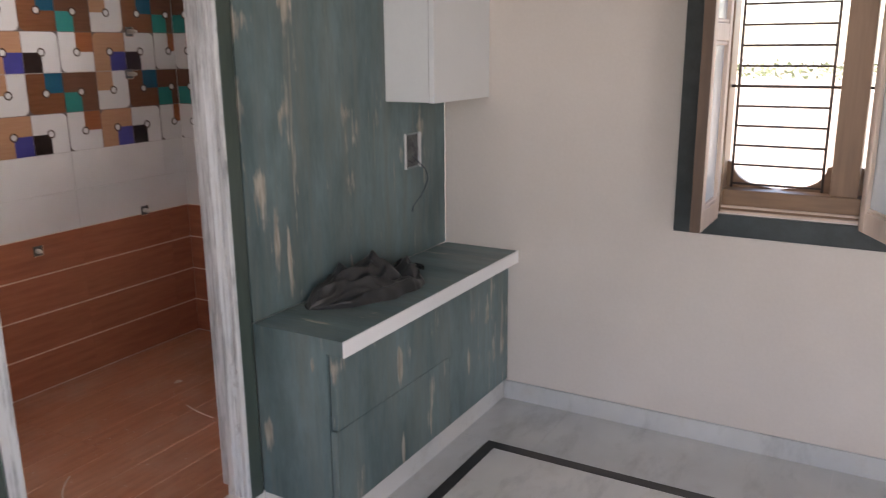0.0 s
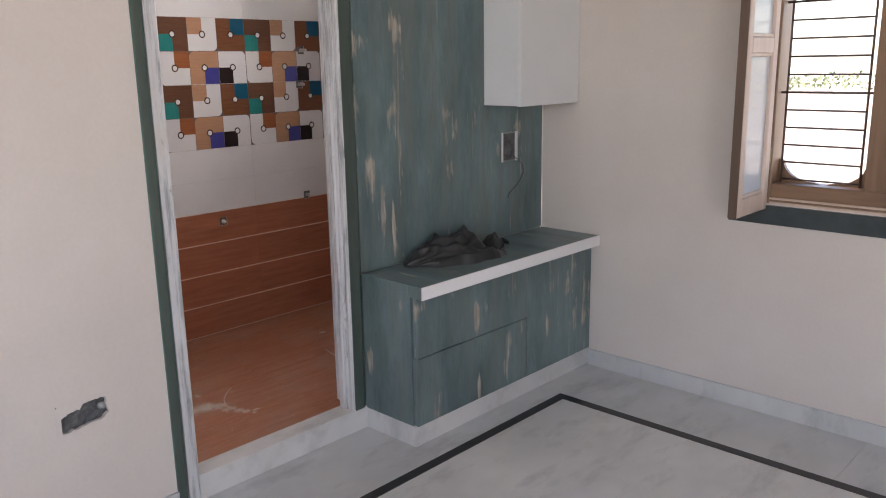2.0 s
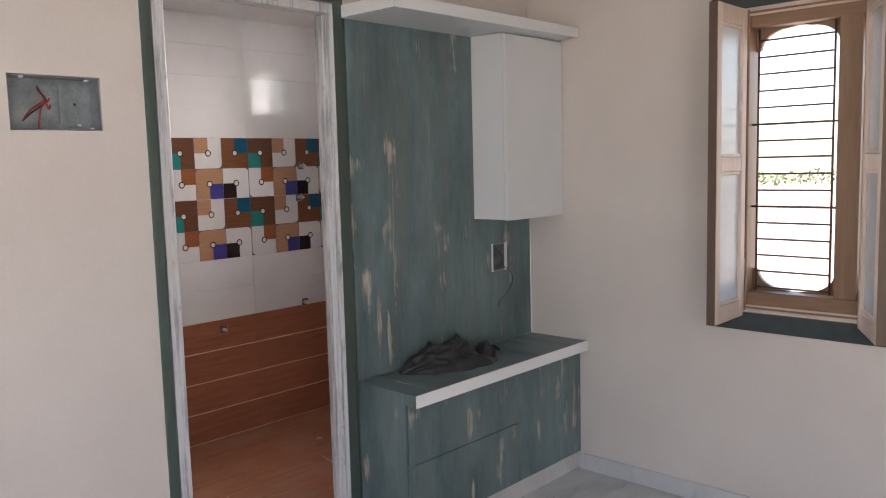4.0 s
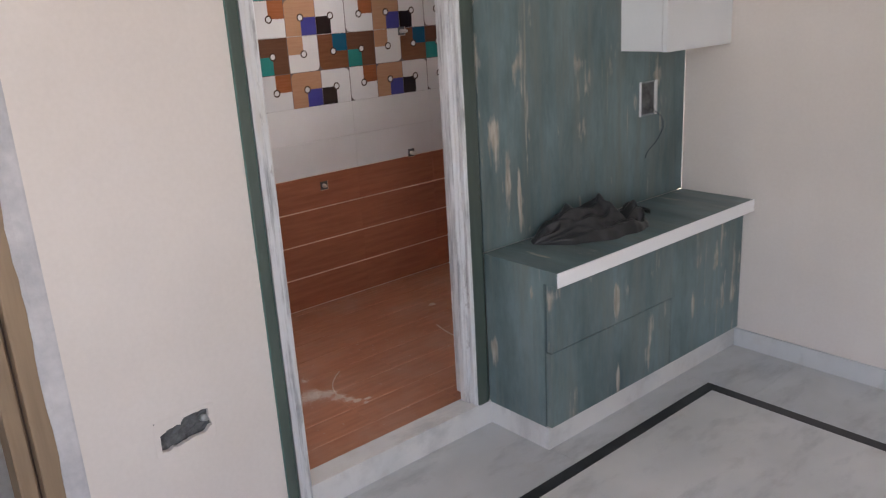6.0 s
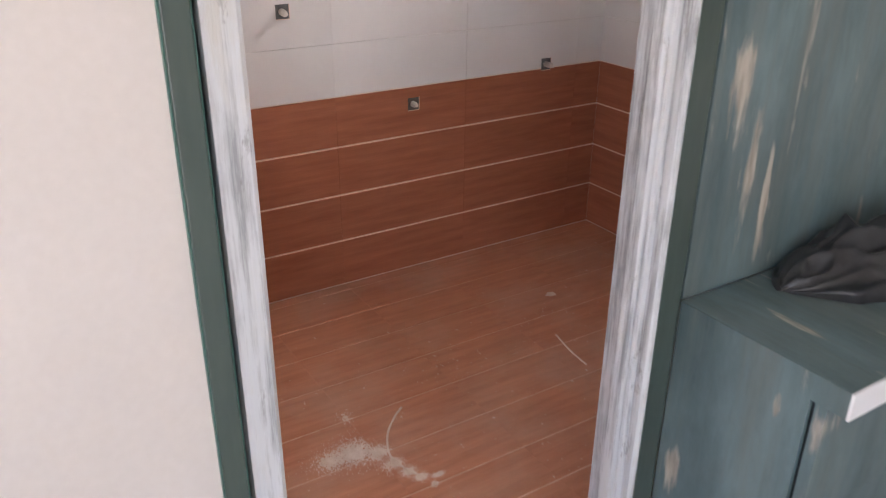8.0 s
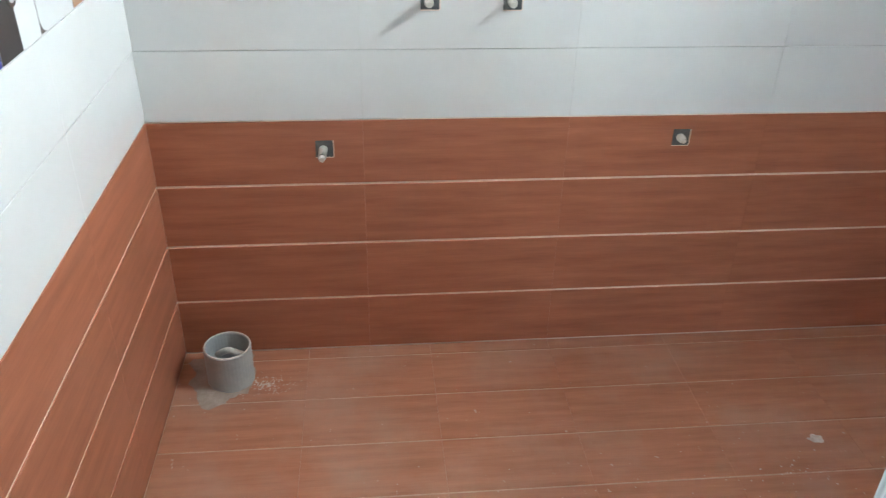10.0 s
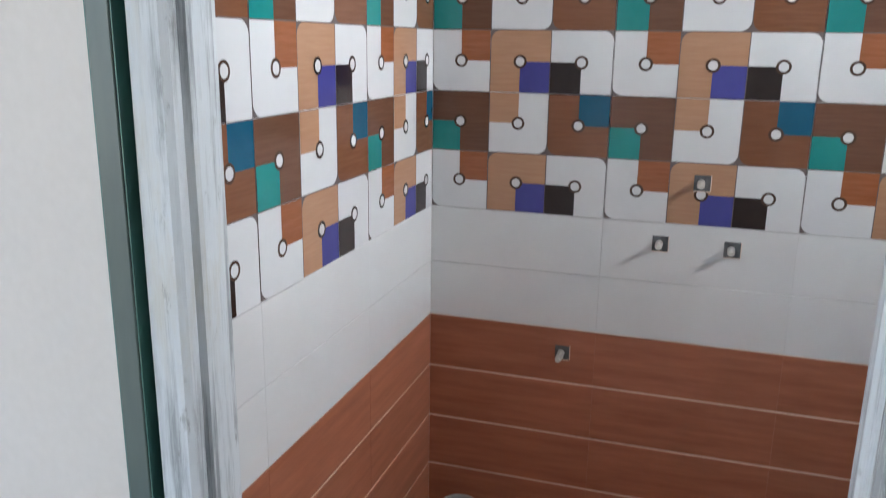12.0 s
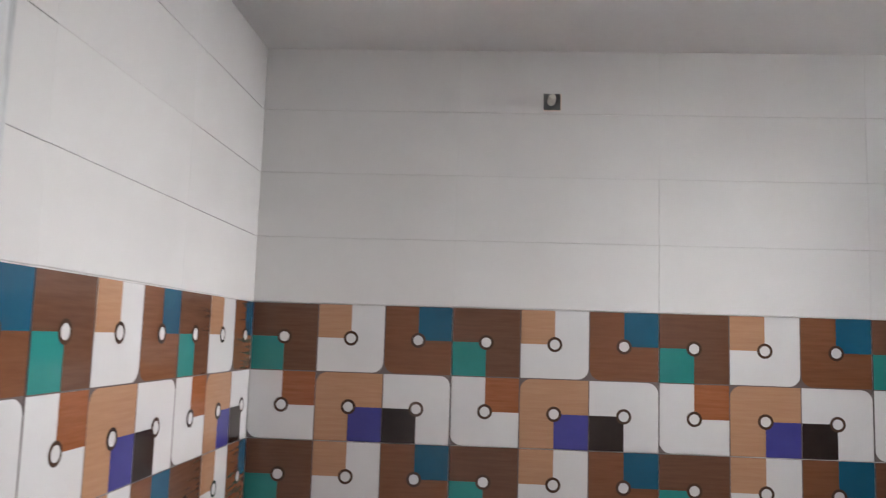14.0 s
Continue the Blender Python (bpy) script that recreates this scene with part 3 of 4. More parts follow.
thing("shelf", boxes((0.0005, 0.270, -1.078, -0.001, 1.8875, 1.930), bevel=0.0012), WHITE_LAM, "thick white laminate shelf above the green panel", "shelf")

# open socket box in the panel, with a loose wire
sock = empty("socket_box", (0.0, -0.231, 0.965), "open wall socket box with a loose dark wire", "socket")
SY0, SY1, SZ0, SZ1 = -0.281, -0.183, 0.905, 1.026
# flat dark plate on the panel gives the shade of the open box
part("box", boxes((0.0005, 0.0015, SY0 + 0.003, SY1 - 0.003, SZ0 + 0.003, SZ1 - 0.003)), CEMENT, sock, "flat dark plate standing in for the shaded inside")
for r in ((0.0005, 0.007, SY0, SY0 + 0.006, SZ0, SZ1), (0.0005, 0.009, SY1 - 0.011, SY1, SZ0, SZ1), (0.0005, 0.006, SY0 + 0.006, SY1 - 0.011, SZ0, SZ0 + 0.006),
          (0.0005, 0.006, SY0 + 0.006, SY1 - 0.011, SZ1 - 0.005, SZ1)):
    part("rim", boxes(r, bevel=0.0008), FILLER if r[3] - r[2] < 0.012 else STEEL, sock, "pale metal rim")
part("wire", tube(bmesh.new(), curve_points([(0.003, -0.236, 0.948), (0.016, -0.205, 0.918), (0.016, -0.165, 0.890), (0.012, -0.150, 0.850), (0.009, -0.185, 0.805), (0.006, -0.232, 0.775), (0.004, -0.242, 0.752)], 8), 0.0016), BLUE_WIRE, sock, "thin dark wire", True)
part("wire", tube(bmesh.new(), curve_points([(0.003, -0.262, 0.935), (0.010, -0.24, 0.925), (0.010, -0.22, 0.935), (0.012, -0.205, 0.922)], 8), 0.0016), BLACK_WIRE, sock, "thin dark wire", True)

# crumpled black bag on the counter
def bag_height(u, w):
    """Height over the counter at u along (-1 at the closed tip, 1 at the open end) and w across (-1 at the front): a slack tent with sharp folds."""
    ridge = 0.088 * min(1.0, (1 + u) / 0.75) ** 0.70 if u < 0.25 else 0.088 - 0.044 * min(1.0, (u - 0.25) / 0.55)
    ridge *= min(1.0, (1 - u) / 0.15)
    top = 0.42 - 0.20 * u
    slope = (1 + w) / (1 + top) if w < top else (1 - w) / (1 - top)
    tent = ridge * slope ** 0.62
    crease = abs(noise.noise((u * 1.7 + w * 0.9, w * 1.0 - u * 0.8, 4.0)))
    fine = abs(noise.noise((u * 3.6 - w * 1.8, w * 2.0 + u * 0.9, 7.0)))
    fold = 0.044 * (0.25 - crease) + 0.030 * (0.22 - fine)
    lip = 0.012 * math.exp(-((w + 0.86) / 0.10) ** 2) * (1 - u * u)
    peak = 0.026 * math.exp(-((u - 0.24) / 0.085) ** 2 - ((w - 0.25) / 0.42) ** 2) + 0.026 * math.exp(-((u - 0.80) / 0.11) ** 2 - ((w - 0.15) / 0.40) ** 2)
    mouth = 0.058 * math.exp(-((u - 0.50) / 0.13) ** 2 - ((w - 0.02) / 0.45) ** 2)
    slit = 0.030 * math.exp(-((u - 0.28) / 0.20) ** 2 - ((w + 0.50) / 0.09) ** 2)
    lip += peak - mouth
    pit = slit
    return max(0.0, tent + lip + fold * min(1.0, slope * 2.0) * min(1.0, (1 - u * u) * 3) - pit)


bm = bmesh.new()
n, m = 84, 52
rows = []
for i in range(n + 1):
    u = -1 + 2 * i / n
    half = (max(0.0, 1 - u * u) ** 0.5 if u > 0 else max(0.0, 1 - abs(u) ** 2.4) ** 0.62) * (1 + 0.16 * noise.noise((u * 3.0, 5.0, 1.0)))
    row = []
    for k in range(m + 1):
        w = -1 + 2 * k / m
        rim = k in (0, m) or i in (0, n)
        jit = 0.009 * noise.noise((u * 5, w * 4, 3.0))
        row.append(bm.verts.new((max(0.004, 0.118 + 0.055 * min(0.3, u) - 0.104 * w * half + jit), -0.668 + 0.226 * u + 0.014 * noise.noise((w * 3, u * 3, 9.0)), COUNTER + (0.0005 if rim else 0.002 + bag_height(u, w)))))
    rows.append(row)
for p, q in zip(rows, rows[1:]):
    for k in range(m):
        bm.faces.new((p[k], p[k + 1], q[k + 1], q[k]))
bmesh.ops.remove_doubles(bm, verts=bm.verts, dist=0.0004)
bag = thing("plastic_bag", bm, BLACK_BAG, "crumpled black plastic bag lying on the green countertop", "bag", smooth=True)
bm = bmesh.new()
rows = []
for i in range(17):
    a = i / 16
    rows.append([bm.verts.new((0.085 + 0.085 * a + 0.012 * math.sin(a * 6.0 + k * 0.5), -0.482 + 0.046 * k / 8 + 0.010 * noise.noise((a * 5, k * 0.4, 2)),
                               COUNTER + 0.030 + 0.030 * math.sin(math.pi * (0.15 + 0.7 * k / 8)) * (1 - 0.5 * a) - 0.022 * (k / 8) ** 2 + 0.008 * noise.noise((a * 6, k * 0.5, 8)))) for k in range(9)])
for p, q in zip(rows, rows[1:]):
    for k in range(8):
        bm.faces.new((p[k], p[k + 1], q[k + 1], q[k]))
bmesh.ops.solidify(bm, geom=bm.faces[:], thickness=0.0012)
part("mouth_flap", bm, BLACK_BAG, bag, "loose crumpled mouth of the bag", True)

# ---- electrical cavities in the door wall ----
eb = empty("switch_box", (-0.03, -2.065, 1.497), "open galvanised switch box in the wall with red wires", "switch box")
EY0, EY1, EZ0, EZ1, ED = -2.181, -1.950, 1.4915, 1.6285, -0.040
part("back", boxes((ED - 0.003, ED, EY0, EY1, EZ0, EZ1)), STEEL, eb)
for r in ((ED, 0.016, EY0, EY0 + 0.002, EZ0, EZ1), (ED, 0.016, EY1 - 0.002, EY1, EZ0, EZ1), (ED, 0.016, EY0 + 0.002, EY1 - 0.002, EZ0, EZ0 + 0.002), (ED, 0.016, EY0 + 0.002, EY1 - 0.002, EZ1 - 0.002, EZ1)):
    part("side", boxes(r), STEEL, eb)
part("module_plate", boxes((ED + 0.0005, ED + 0.004, -2.035, -1.985, 1.504, 1.62), bevel=0.001), STEEL, eb, "riveted steel strip")
# raised black dab colours in the darkness of a screw hole
part("knockout", boxes((ED + 0.0042, ED + 0.005, -1.999, -1.993, 1.558, 1.565)), BLACK_WIRE, eb, "black dab standing in for a shaded screw hole")
for pts, m in (([(-0.048, -2.098, 1.625), (-0.040, -2.088, 1.597), (-0.030, -2.078, 1.573), (-0.034, -2.086, 1.547), (-0.040, -2.092, 1.497)], RED_WIRE),
               ([(-0.048, -2.094, 1.625), (-0.036, -2.084, 1.593), (-0.026, -2.074, 1.567), (-0.036, -2.105, 1.54), (-0.042, -2.132, 1.515)], BLACK_WIRE),
               ([(-0.044, -2.13, 1.519), (-0.028, -2.105, 1.55), (-0.024, -2.075, 1.563), (-0.030, -2.064, 1.575)], RED_WIRE),
               ([(-0.044, -2.135, 1.497), (-0.036, -2.11, 1.495), (-0.040, -2.085, 1.497)], RED_WIRE),
               ([(-0.036, -2.098, 1.554), (-0.022, -2.080, 1.565), (-0.026, -2.068, 1.548), (-0.034, -2.060, 1.558)], RED_WIRE)):
    part("wire", tube(bmesh.new(), curve_points(pts, 8), 0.0026 if m is RED_WIRE else 0.0022), m, eb, "red wire" if m is RED_WIRE else "black wire", True)
for y, z in ((-2.150, 1.624), (-1.985, 1.622), (-1.978, 1.495), (-2.012, 1.504)):
    part("plaster_crumb", boxes((0.002, 0.014, y, y + 0.010, z - 0.003, z + 0.003), bevel=0.002), FILLER, eb, "white plaster crumb")

cav = empty("wall_cavity", (-0.02, -2.05, 0.36), "rough broken hole in the wall for a floor-level socket", "wall hole")
bm = bmesh.new()
n = 14
grid = [[bm.verts.new((0.004 - 0.012 * abs(noise.noise((i * 0.7, j * 0.9, 3))), -2.140 + 0.156 * i / n, 0.358 + 0.098 * j / n)) for j in range(n + 1)] for i in range(n + 1)]
for i in range(n):
    for j in range(n):
        bm.faces.new((grid[i][j], grid[i + 1][j], grid[i + 1][j + 1], grid[i][j + 1]))
part("rough_back", bm, CEMENT, cav, "rough dark cement")
# ragged plaster edge round the hole
ragged = [(0.0, 0.10), (0.02, 0.62), (0.14, 0.74), (0.40, 0.80), (0.50, 0.94), (0.74, 1.0), (0.96, 0.98), (0.95, 0.72), (1.0, 0.34), (0.84, 0.16), (0.60, 0.14), (0.40, 0.06), (0.06, 0.0)]
rim = []
for (a, b), (c, d) in zip(ragged, ragged[1:] + ragged[:1]):
    for k in range(4):
        u, v = a + (c - a) * k / 4, b + (d - b) * k / 4
        rim.append((-2.124 + 0.127 * (u + 0.03 * noise.noise((u * 9, v * 9, 1))), 0.372 + 0.072 * (v + 0.06 * noise.noise((u * 11, v * 9, 6)))))
bm = bmesh.new()
cy, cz = -2.0620, 0.4075
outer = []
for y, z in rim:
    q = min(0.074 / max(1e-6, abs(y - cy)), 0.0465 / max(1e-6, abs(z - cz)))
    outer.append((cy + (y - cy) * q, cz + (z - cz) * q))
loops = [[bm.verts.new((x, y, z)) for y, z in pts] for x, pts in ((WL + 0.0001, outer), (WL + 0.0005, [(a[0] * 0.96 + b[0] * 0.04, a[1] * 0.96 + b[1] * 0.04) for a, b in zip(outer, rim)]), (WL + 0.0005, rim), (WL - 0.012, rim))]
for p, q in zip(loops, loops[1:]):
    for k in range(len(rim)):
        bm.faces.new((p[k], p[(k + 1) % len(rim)], q[(k + 1) % len(rim)], q[k]))
part("ragged_plaster", bm, PAINT, cav, "ragged broken plaster edge")
part("conduit_end", tube(bmesh.new(), [(0.0, -2.012, 0.414), (0.017, -2.008, 0.418)], 0.009, 12), PVC, cav, "grey conduit end", True)

# ---- window ----
WX0, MX0, MX1, WX1, WZ0, WZ1 = 0.927, 1.300, 1.375, 1.750, 0.797, 1.905
win = empty("window_1", (1.34, 0.04, WZ0), "two-bay teak window with iron bars and granite surround", "window", "structure")
for r in ((0.856, WX0, -0.012, 0.02, 0.727, 1.957), (WX1, 1.822, -0.012, 0.02, 0.727, 1.957), (WX0, WX1, -0.014, 0.06, 0.727, WZ0 - 0.002), (WX0, WX1, -0.012, 0.02, WZ1, 1.957)):
    part("surround", boxes(r, bevel=0.0015), GREEN_STONE, win, "dark green granite band")
for r in ((WX0, WX0 + 0.068, 0.006, 0.105, WZ0, WZ1), (MX0, MX1, 0.006, 0.105, WZ0 + 0.075, WZ1 - 0.07), (WX1 - 0.068, WX1, 0.006, 0.105, WZ0, WZ1)):
    part("stile", boxes(r, bevel=0.003), TEAK, win)
for a, b in ((WX0 + 0.068, WX1 - 0.068),):
    part("bottom_rail", boxes((a, b, 0.012, 0.105, WZ0, WZ0 + 0.075), bevel=0.003), TEAK_FLAT, win)
    part("rail_bead", boxes((a, b, 0.002, 0.0115, WZ0 + 0.001, WZ0 + 0.010), (a, b, 0.002, 0.0115, WZ0 + 0.018, WZ0 + 0.025), bevel=0.002), PALE_WOOD, win, "worn pale bead")
    part("top_rail", boxes((a, b, 0.012, 0.105, WZ1 - 0.07, WZ1), bevel=0.003), TEAK_FLAT, win)
    part("rail_bead", boxes((a, b, 0.002, 0.0115, WZ1 - 0.012, WZ1 - 0.004), (a, b, 0.002, 0.0115, WZ1 - 0.028, WZ1 - 0.020), bevel=0.002), PALE_WOOD, win, "worn pale bead")


def spandrel(x, z, sx, sz, w=0.118, h=0.070):
    """Curved corner piece of the ornamental board."""
    rim = [(x, z), (x + sx * 0.145, z)] + [(x + sx * w * (1 - math.sin(math.pi / 2 * k / 10) * 0.86), z + sz * (0.006 + h * (1 - math.cos(math.pi / 2 * k / 10)))) for k in range(11)] + [(x, z + sz * (h + 0.012))]
    bm = bmesh.new()
    f = [bm.verts.new((a, 0.070, b)) for a, b in rim]
    g = [bm.verts.new((a, 0.090, b)) for a, b in rim]
    bm.faces.new(f)
    bm.faces.new(g)
    for i in range(len(rim)):
        j = (i + 1) % len(rim)
        bm.faces.new((f[i], f[j], g[j], g[i]))
    part("spandrel", bm, TEAK_FLAT, win, "curved teak corner piece")


for a, b in ((WX0 + 0.068, MX0), (MX1, WX1 - 0.068)):
    for sx, x in ((1, a), (-1, b)):
        for sz, z in ((1, WZ0 + 0.075), (-1, WZ1 - 0.07)):
            spandrel(x, z, sx, sz)
    for x in (a + 0.020, b - 0.024):
        part("grille_upright", tube(bmesh.new(), [(x, 0.045, WZ0 + 0.078), (x, 0.045, WZ1 - 0.073)], 0.0042), IRON, win, "", True)
    for k in range(16):
        z = WZ0 + 0.090 + k * 0.0602
        wide = k in (5, 10)
        part("grille_bar", tube(bmesh.new(), [((a if wide else a + 0.02), 0.045, z), ((b if wide else b - 0.024), 0.045, z)], 0.0042 if wide else 0.0034), IRON, win, "", True)


def shutter(hinge, turn, length, side=1):
    """An open casement leaf: pale timber frame, middle rail and two frosted panes; built along -y from its hinge."""
    sh = empty("window_shutter", (0, 0, 0), "open timber window shutter with two frosted panes", "shutter", group="window shutters")
    z0, z1, t = 0.782, 1.900, 0.028
    st = 0.036

    def leaf(x0, x1, *rest, bevel=0.0):
        return boxes((min(side * x0, side * x1), max(side * x0, side * x1), *rest), bevel=bevel)

    part("edge_stile", leaf(-t / 2 - 0.006, t / 2 - 0.006, -length, -length + st, z0, z1, bevel=0.003), PALE_WOOD, sh)
    part("hinge_stile", leaf(-t / 2 - 0.006, t / 2 - 0.006, -st, 0, z0, z1, bevel=0.003), PALE_WOOD, sh)
    for a, b in ((z0, z0 + 0.062), (1.322, 1.372), (z1 - 0.062, z1)):
        rail = part("rail", leaf(-t / 2 - 0.0055, t / 2 - 0.0065, -length + st, -st, a, b, bevel=0.003), PALE_WOOD, sh)
        for c in ([b] if a == z0 else [a - 0.012] if b == z1 else [a - 0.012, b]):
            part("rail_bead", leaf(-t / 2 - 0.002, t / 2 - 0.010, -length + st, -st, c, c + 0.012, bevel=0.003), PALE_WOOD, rail)
    for a, b in ((z0 + 0.062, 1.322), (1.372, z1 - 0.062)):
        part("pane", leaf(-0.009, -0.004, -length + st, -st, a, b), FROST, sh, "frosted grey-blue pane")
    part("dark_back", leaf(-t / 2 - 0.010, -t / 2 - 0.0065, -length, 0, z0, z1), TEAK, sh, "dark outer face")
    # leaf edge facing the room gets its shade as a darker wood colour
    part("edge_face", leaf(-t / 2 - 0.010, t / 2 - 0.008, -length - 0.003, -length - 0.0005, z0, z1), GROOVE_SHADE_WOOD, sh, "leaf edge coloured dark for its shade")
    for z in (0.92, 1.72):
        part("hinge", tube(bmesh.new(), [(0.004, 0.004, z), (0.004, 0.004, z + 0.075)], 0.005, 10), BRASS, sh, "brass hinge", True)
    sh.matrix_world = pose(hinge[0], hinge[1], 0, 0, 0, turn)
    return sh


shutter((0.984, -0.006, 0), 0, 0.247)
shutter((1.392, -0.006, 0), 26, 0.272, -1)

# bathroom ventilator
vent = empty("window_2", (-0.71, 0.03, VENT[2]), "small bathroom ventilator with glass louvres", "window", "structure")
for r in ((VENT[0], VENT[0] + 0.025, -0.03, 0.06, VENT[2], VENT[3]), (VENT[1] - 0.025, VENT[1], -0.03, 0.06, VENT[2], VENT[3]),
          (VENT[0] + 0.025, VENT[1] - 0.025, -0.03, 0.06, VENT[2], VENT[2] + 0.025), (VENT[0] + 0.025, VENT[1] - 0.025, -0.03, 0.06, VENT[3] - 0.025, VENT[3])):
    part("window_frame", boxes(r, bevel=0.002), WHITE_LAM, vent)
for k in range(3):
    bm = boxes((VENT[0] + 0.026, VENT[1] - 0.026, -0.045, 0.045, -0.002, 0.002))
    bmesh.ops.rotate(bm, cent=(0, 0, 0), matrix=Matrix.Rotation(radians(38), 3, "X"), verts=bm.verts)
    bmesh.ops.translate(bm, vec=(0, 0.025, VENT[2] + 0.075 + k * 0.08), verts=bm.verts)
    lv = part("louvre", bm, LOUVRE, vent, "clear glass louvre")
    lv.visible_shadow = False

# ---- outdoors ----
thing("ground", boxes((-400, 400, -400, 400, -3.4, -3.3)), OUT_GROUND, "dry pale ground outside", "ground", "structure")


rng = random.Random(4)
verts, faces = [], []
for k in range(5200):
    x, d = rng.uniform(-95, 100), rng.uniform(0, 9)
    top = 1.9 + 1.1 * noise.noise((x * 0.13, 0.0, 2.0)) + 0.6 * noise.noise((x * 0.5, 1.0, 2.0))
    c = Vector((x, 112 + d, -3.3 + rng.uniform(0.05, 1.0) ** 0.7 * top * (0.75 + 0.05 * d)))
    u = Vector((rng.gauss(0, 1), rng.gauss(0, 1), rng.gauss(0, 1))).normalized()
    w = u.orthogonal().normalized()
    q = rng.uniform(0.16, 0.42)
    n = len(verts)
    verts += [c + u * q, c + w * q * 0.6, c - u * q, c - w * q * 0.6]
    faces.append((n, n + 1, n + 2, n + 3))
me = bpy.data.meshes.new("shrubs")
me.from_pydata([tuple(v) for v in verts], [], faces)
me.materials.append(LEAVES)
tagged(new("shrubs", me), "pale green belt of shrubs far outside the window", "shrubs", kind="stuff")

# ---- bathroom things ----
bm = bmesh.new()
R0, R1, H = 0.054, 0.0485, 0.098
prof = [(R0, 0.0), (R0, H - 0.002), (R0 - 0.002, H), (R1 + 0.001, H), (R1, H - 0.002), (R1, 0.02), (0.012, 0.02)]
rings = [[bm.verts.new((-1.226 + r * math.cos(k * math.tau / 40), -1.822 + r * math.sin(k * math.tau / 40), BF + z)) for k in range(40)] for r, z in prof]
for p, q in zip(rings, rings[1:]):
    for k in range(40):
        bm.faces.new((p[k], p[(k + 1) % 40], q[(k + 1) % 40], q[k]))
bm.faces.new(rings[-1])
pipe = thing("drain_pipe", bm, PVC, "short grey PVC drain pipe stub rising from the floor", "pipe")
rim = [(-1.226 + 0.0515 * math.cos(k * math.tau / 40), -1.822 + 0.0515 * math.sin(k * math.tau / 40), BF + H + 0.0004) for k in range(41)]
part("rim", tube(bmesh.new(), rim, 0.0019, 6), PLUG, pipe, "rough pale sawn rim", True)
part("rag", tube(bmesh.new(), curve_points([(-1.240, -1.85, BF + 0.062), (-1.232, -1.825, BF + 0.080), (-1.236, -1.81, BF + 0.072), (-1.228, -1.785, BF + 0.066)], 5), 0.008, 7), PLUG, pipe, "crumpled pale scrap in the pipe", True)


def heap(name, cx, cy, rx, ry, h, mat, label, seed, cut=0.0):
    """A thin spread of crumbs with a ragged outline."""
    bm = bmesh.new()
    n, m = 40, 9
    mid = bm.verts.new((cx, cy, BF + h))
    rings = []
    for j in range(1, m + 1):
        ring = []
        for k in range(n):
            a = k * math.tau / n
            reach = 1 + 0.45 * noise.noise((math.cos(a) * 1.6 + seed, math.sin(a) * 1.6, 0.0)) + 0.22 * noise.noise((math.cos(a) * 5 + seed, math.sin(a) * 5, 3.0))
            f = j / m
            z = h * (1 - f ** 1.4) * (0.75 + 0.6 * noise.noise((f * 4 + seed, a * 2, 1))) if j < m else -0.001
            ring.append(bm.verts.new((cx + rx * f * reach * math.cos(a), cy + ry * f * reach * math.sin(a), BF + z + 0.0004)))
        rings.append(ring)
    for k in range(n):
        bm.faces.new((mid, rings[0][k], rings[0][(k + 1) % n]))
    for p, q in zip(rings, rings[1:]):
        for k in range(n):
            bm.faces.new((p[k], q[k], q[(k + 1) % n], p[(k + 1) % n]))
    return thing(name, bm, mat, label, "debris", "stuff", smooth=True)


heap("cement_patch", -1.240, -1.842, 0.095, 0.085, 0.010, CEMENT_PALE, "rough cement patch round the drain pipe", 2)
def scatter(name, spots, mat, label, seed):
    """Crumbs and powder strewn round some spots, thinning out from each: (x, y, reach x, reach y, count)."""
    rng = random.Random(seed)
    bm = bmesh.new()
    for cx, cy, rx, ry, count in spots:
        for _ in range(count):
            a, r = rng.uniform(0, math.tau), abs(rng.gauss(0, 0.45))
            x, y, q = cx + rx * r * math.cos(a), cy + ry * r * math.sin(a), rng.uniform(0.0005, 0.0024) * (1.25 - min(1.0, r) * 0.7)
            turn, n = rng.uniform(0, math.tau), 5
            rim = [bm.verts.new((x + q * rng.uniform(0.7, 1.4) * math.cos(turn + k * math.tau / n), y + q * rng.uniform(0.7, 1.4) * math.sin(turn + k * math.tau / n), BF - 0.0002)) for k in range(n)]
            tip = bm.verts.new((x, y, BF + q * rng.uniform(0.25, 0.6)))
            for k in range(n):
                bm.faces.new((rim[k], rim[(k + 1) % n], tip))
    return thing(name, bm, mat, label, "debris", "stuff")


scatter("cement_dust", ((-0.575, -1.385, 0.070, 0.075, 2600), (-0.575, -1.445, 0.050, 0.060, 1300), (-0.545, -1.335, 0.045, 0.040, 2600), (-0.495, -1.325, 0.035, 0.035, 2600),
                        (-0.455, -1.313, 0.026, 0.030, 2200), (-0.425, -1.298, 0.020, 0.026, 1900), (-0.412, -1.262, 0.012, 0.024, 1100), (-0.392, -1.284, 0.014, 0.012, 500),
                        (-0.70, -1.345, 0.05, 0.04, 160), (-0.85, -0.62, 0.30, 0.35, 90), (-0.75, -1.0, 0.35, 0.5, 90), (-1.20, -1.74, 0.06, 0.12, 300)),
        DUST, "spilled white cement dust on the brown floor tiles", 5)
arc = curve_points([(-0.665, -1.212, BF + 0.001), (-0.640, -1.245, BF + 0.001), (-0.600, -1.284, BF + 0.001), (-0.560, -1.308, BF + 0.001), (-0.520, -1.322, BF + 0.001), (-0.470, -1.317, BF + 0.001), (-0.430, -1.300, BF + 0.001)], 6)
thing("dust_arc", tube(bmesh.new(), arc, 0.0026, 6), DUST, "curved white dust mark of a bucket rim on the floor", "debris", smooth=True)
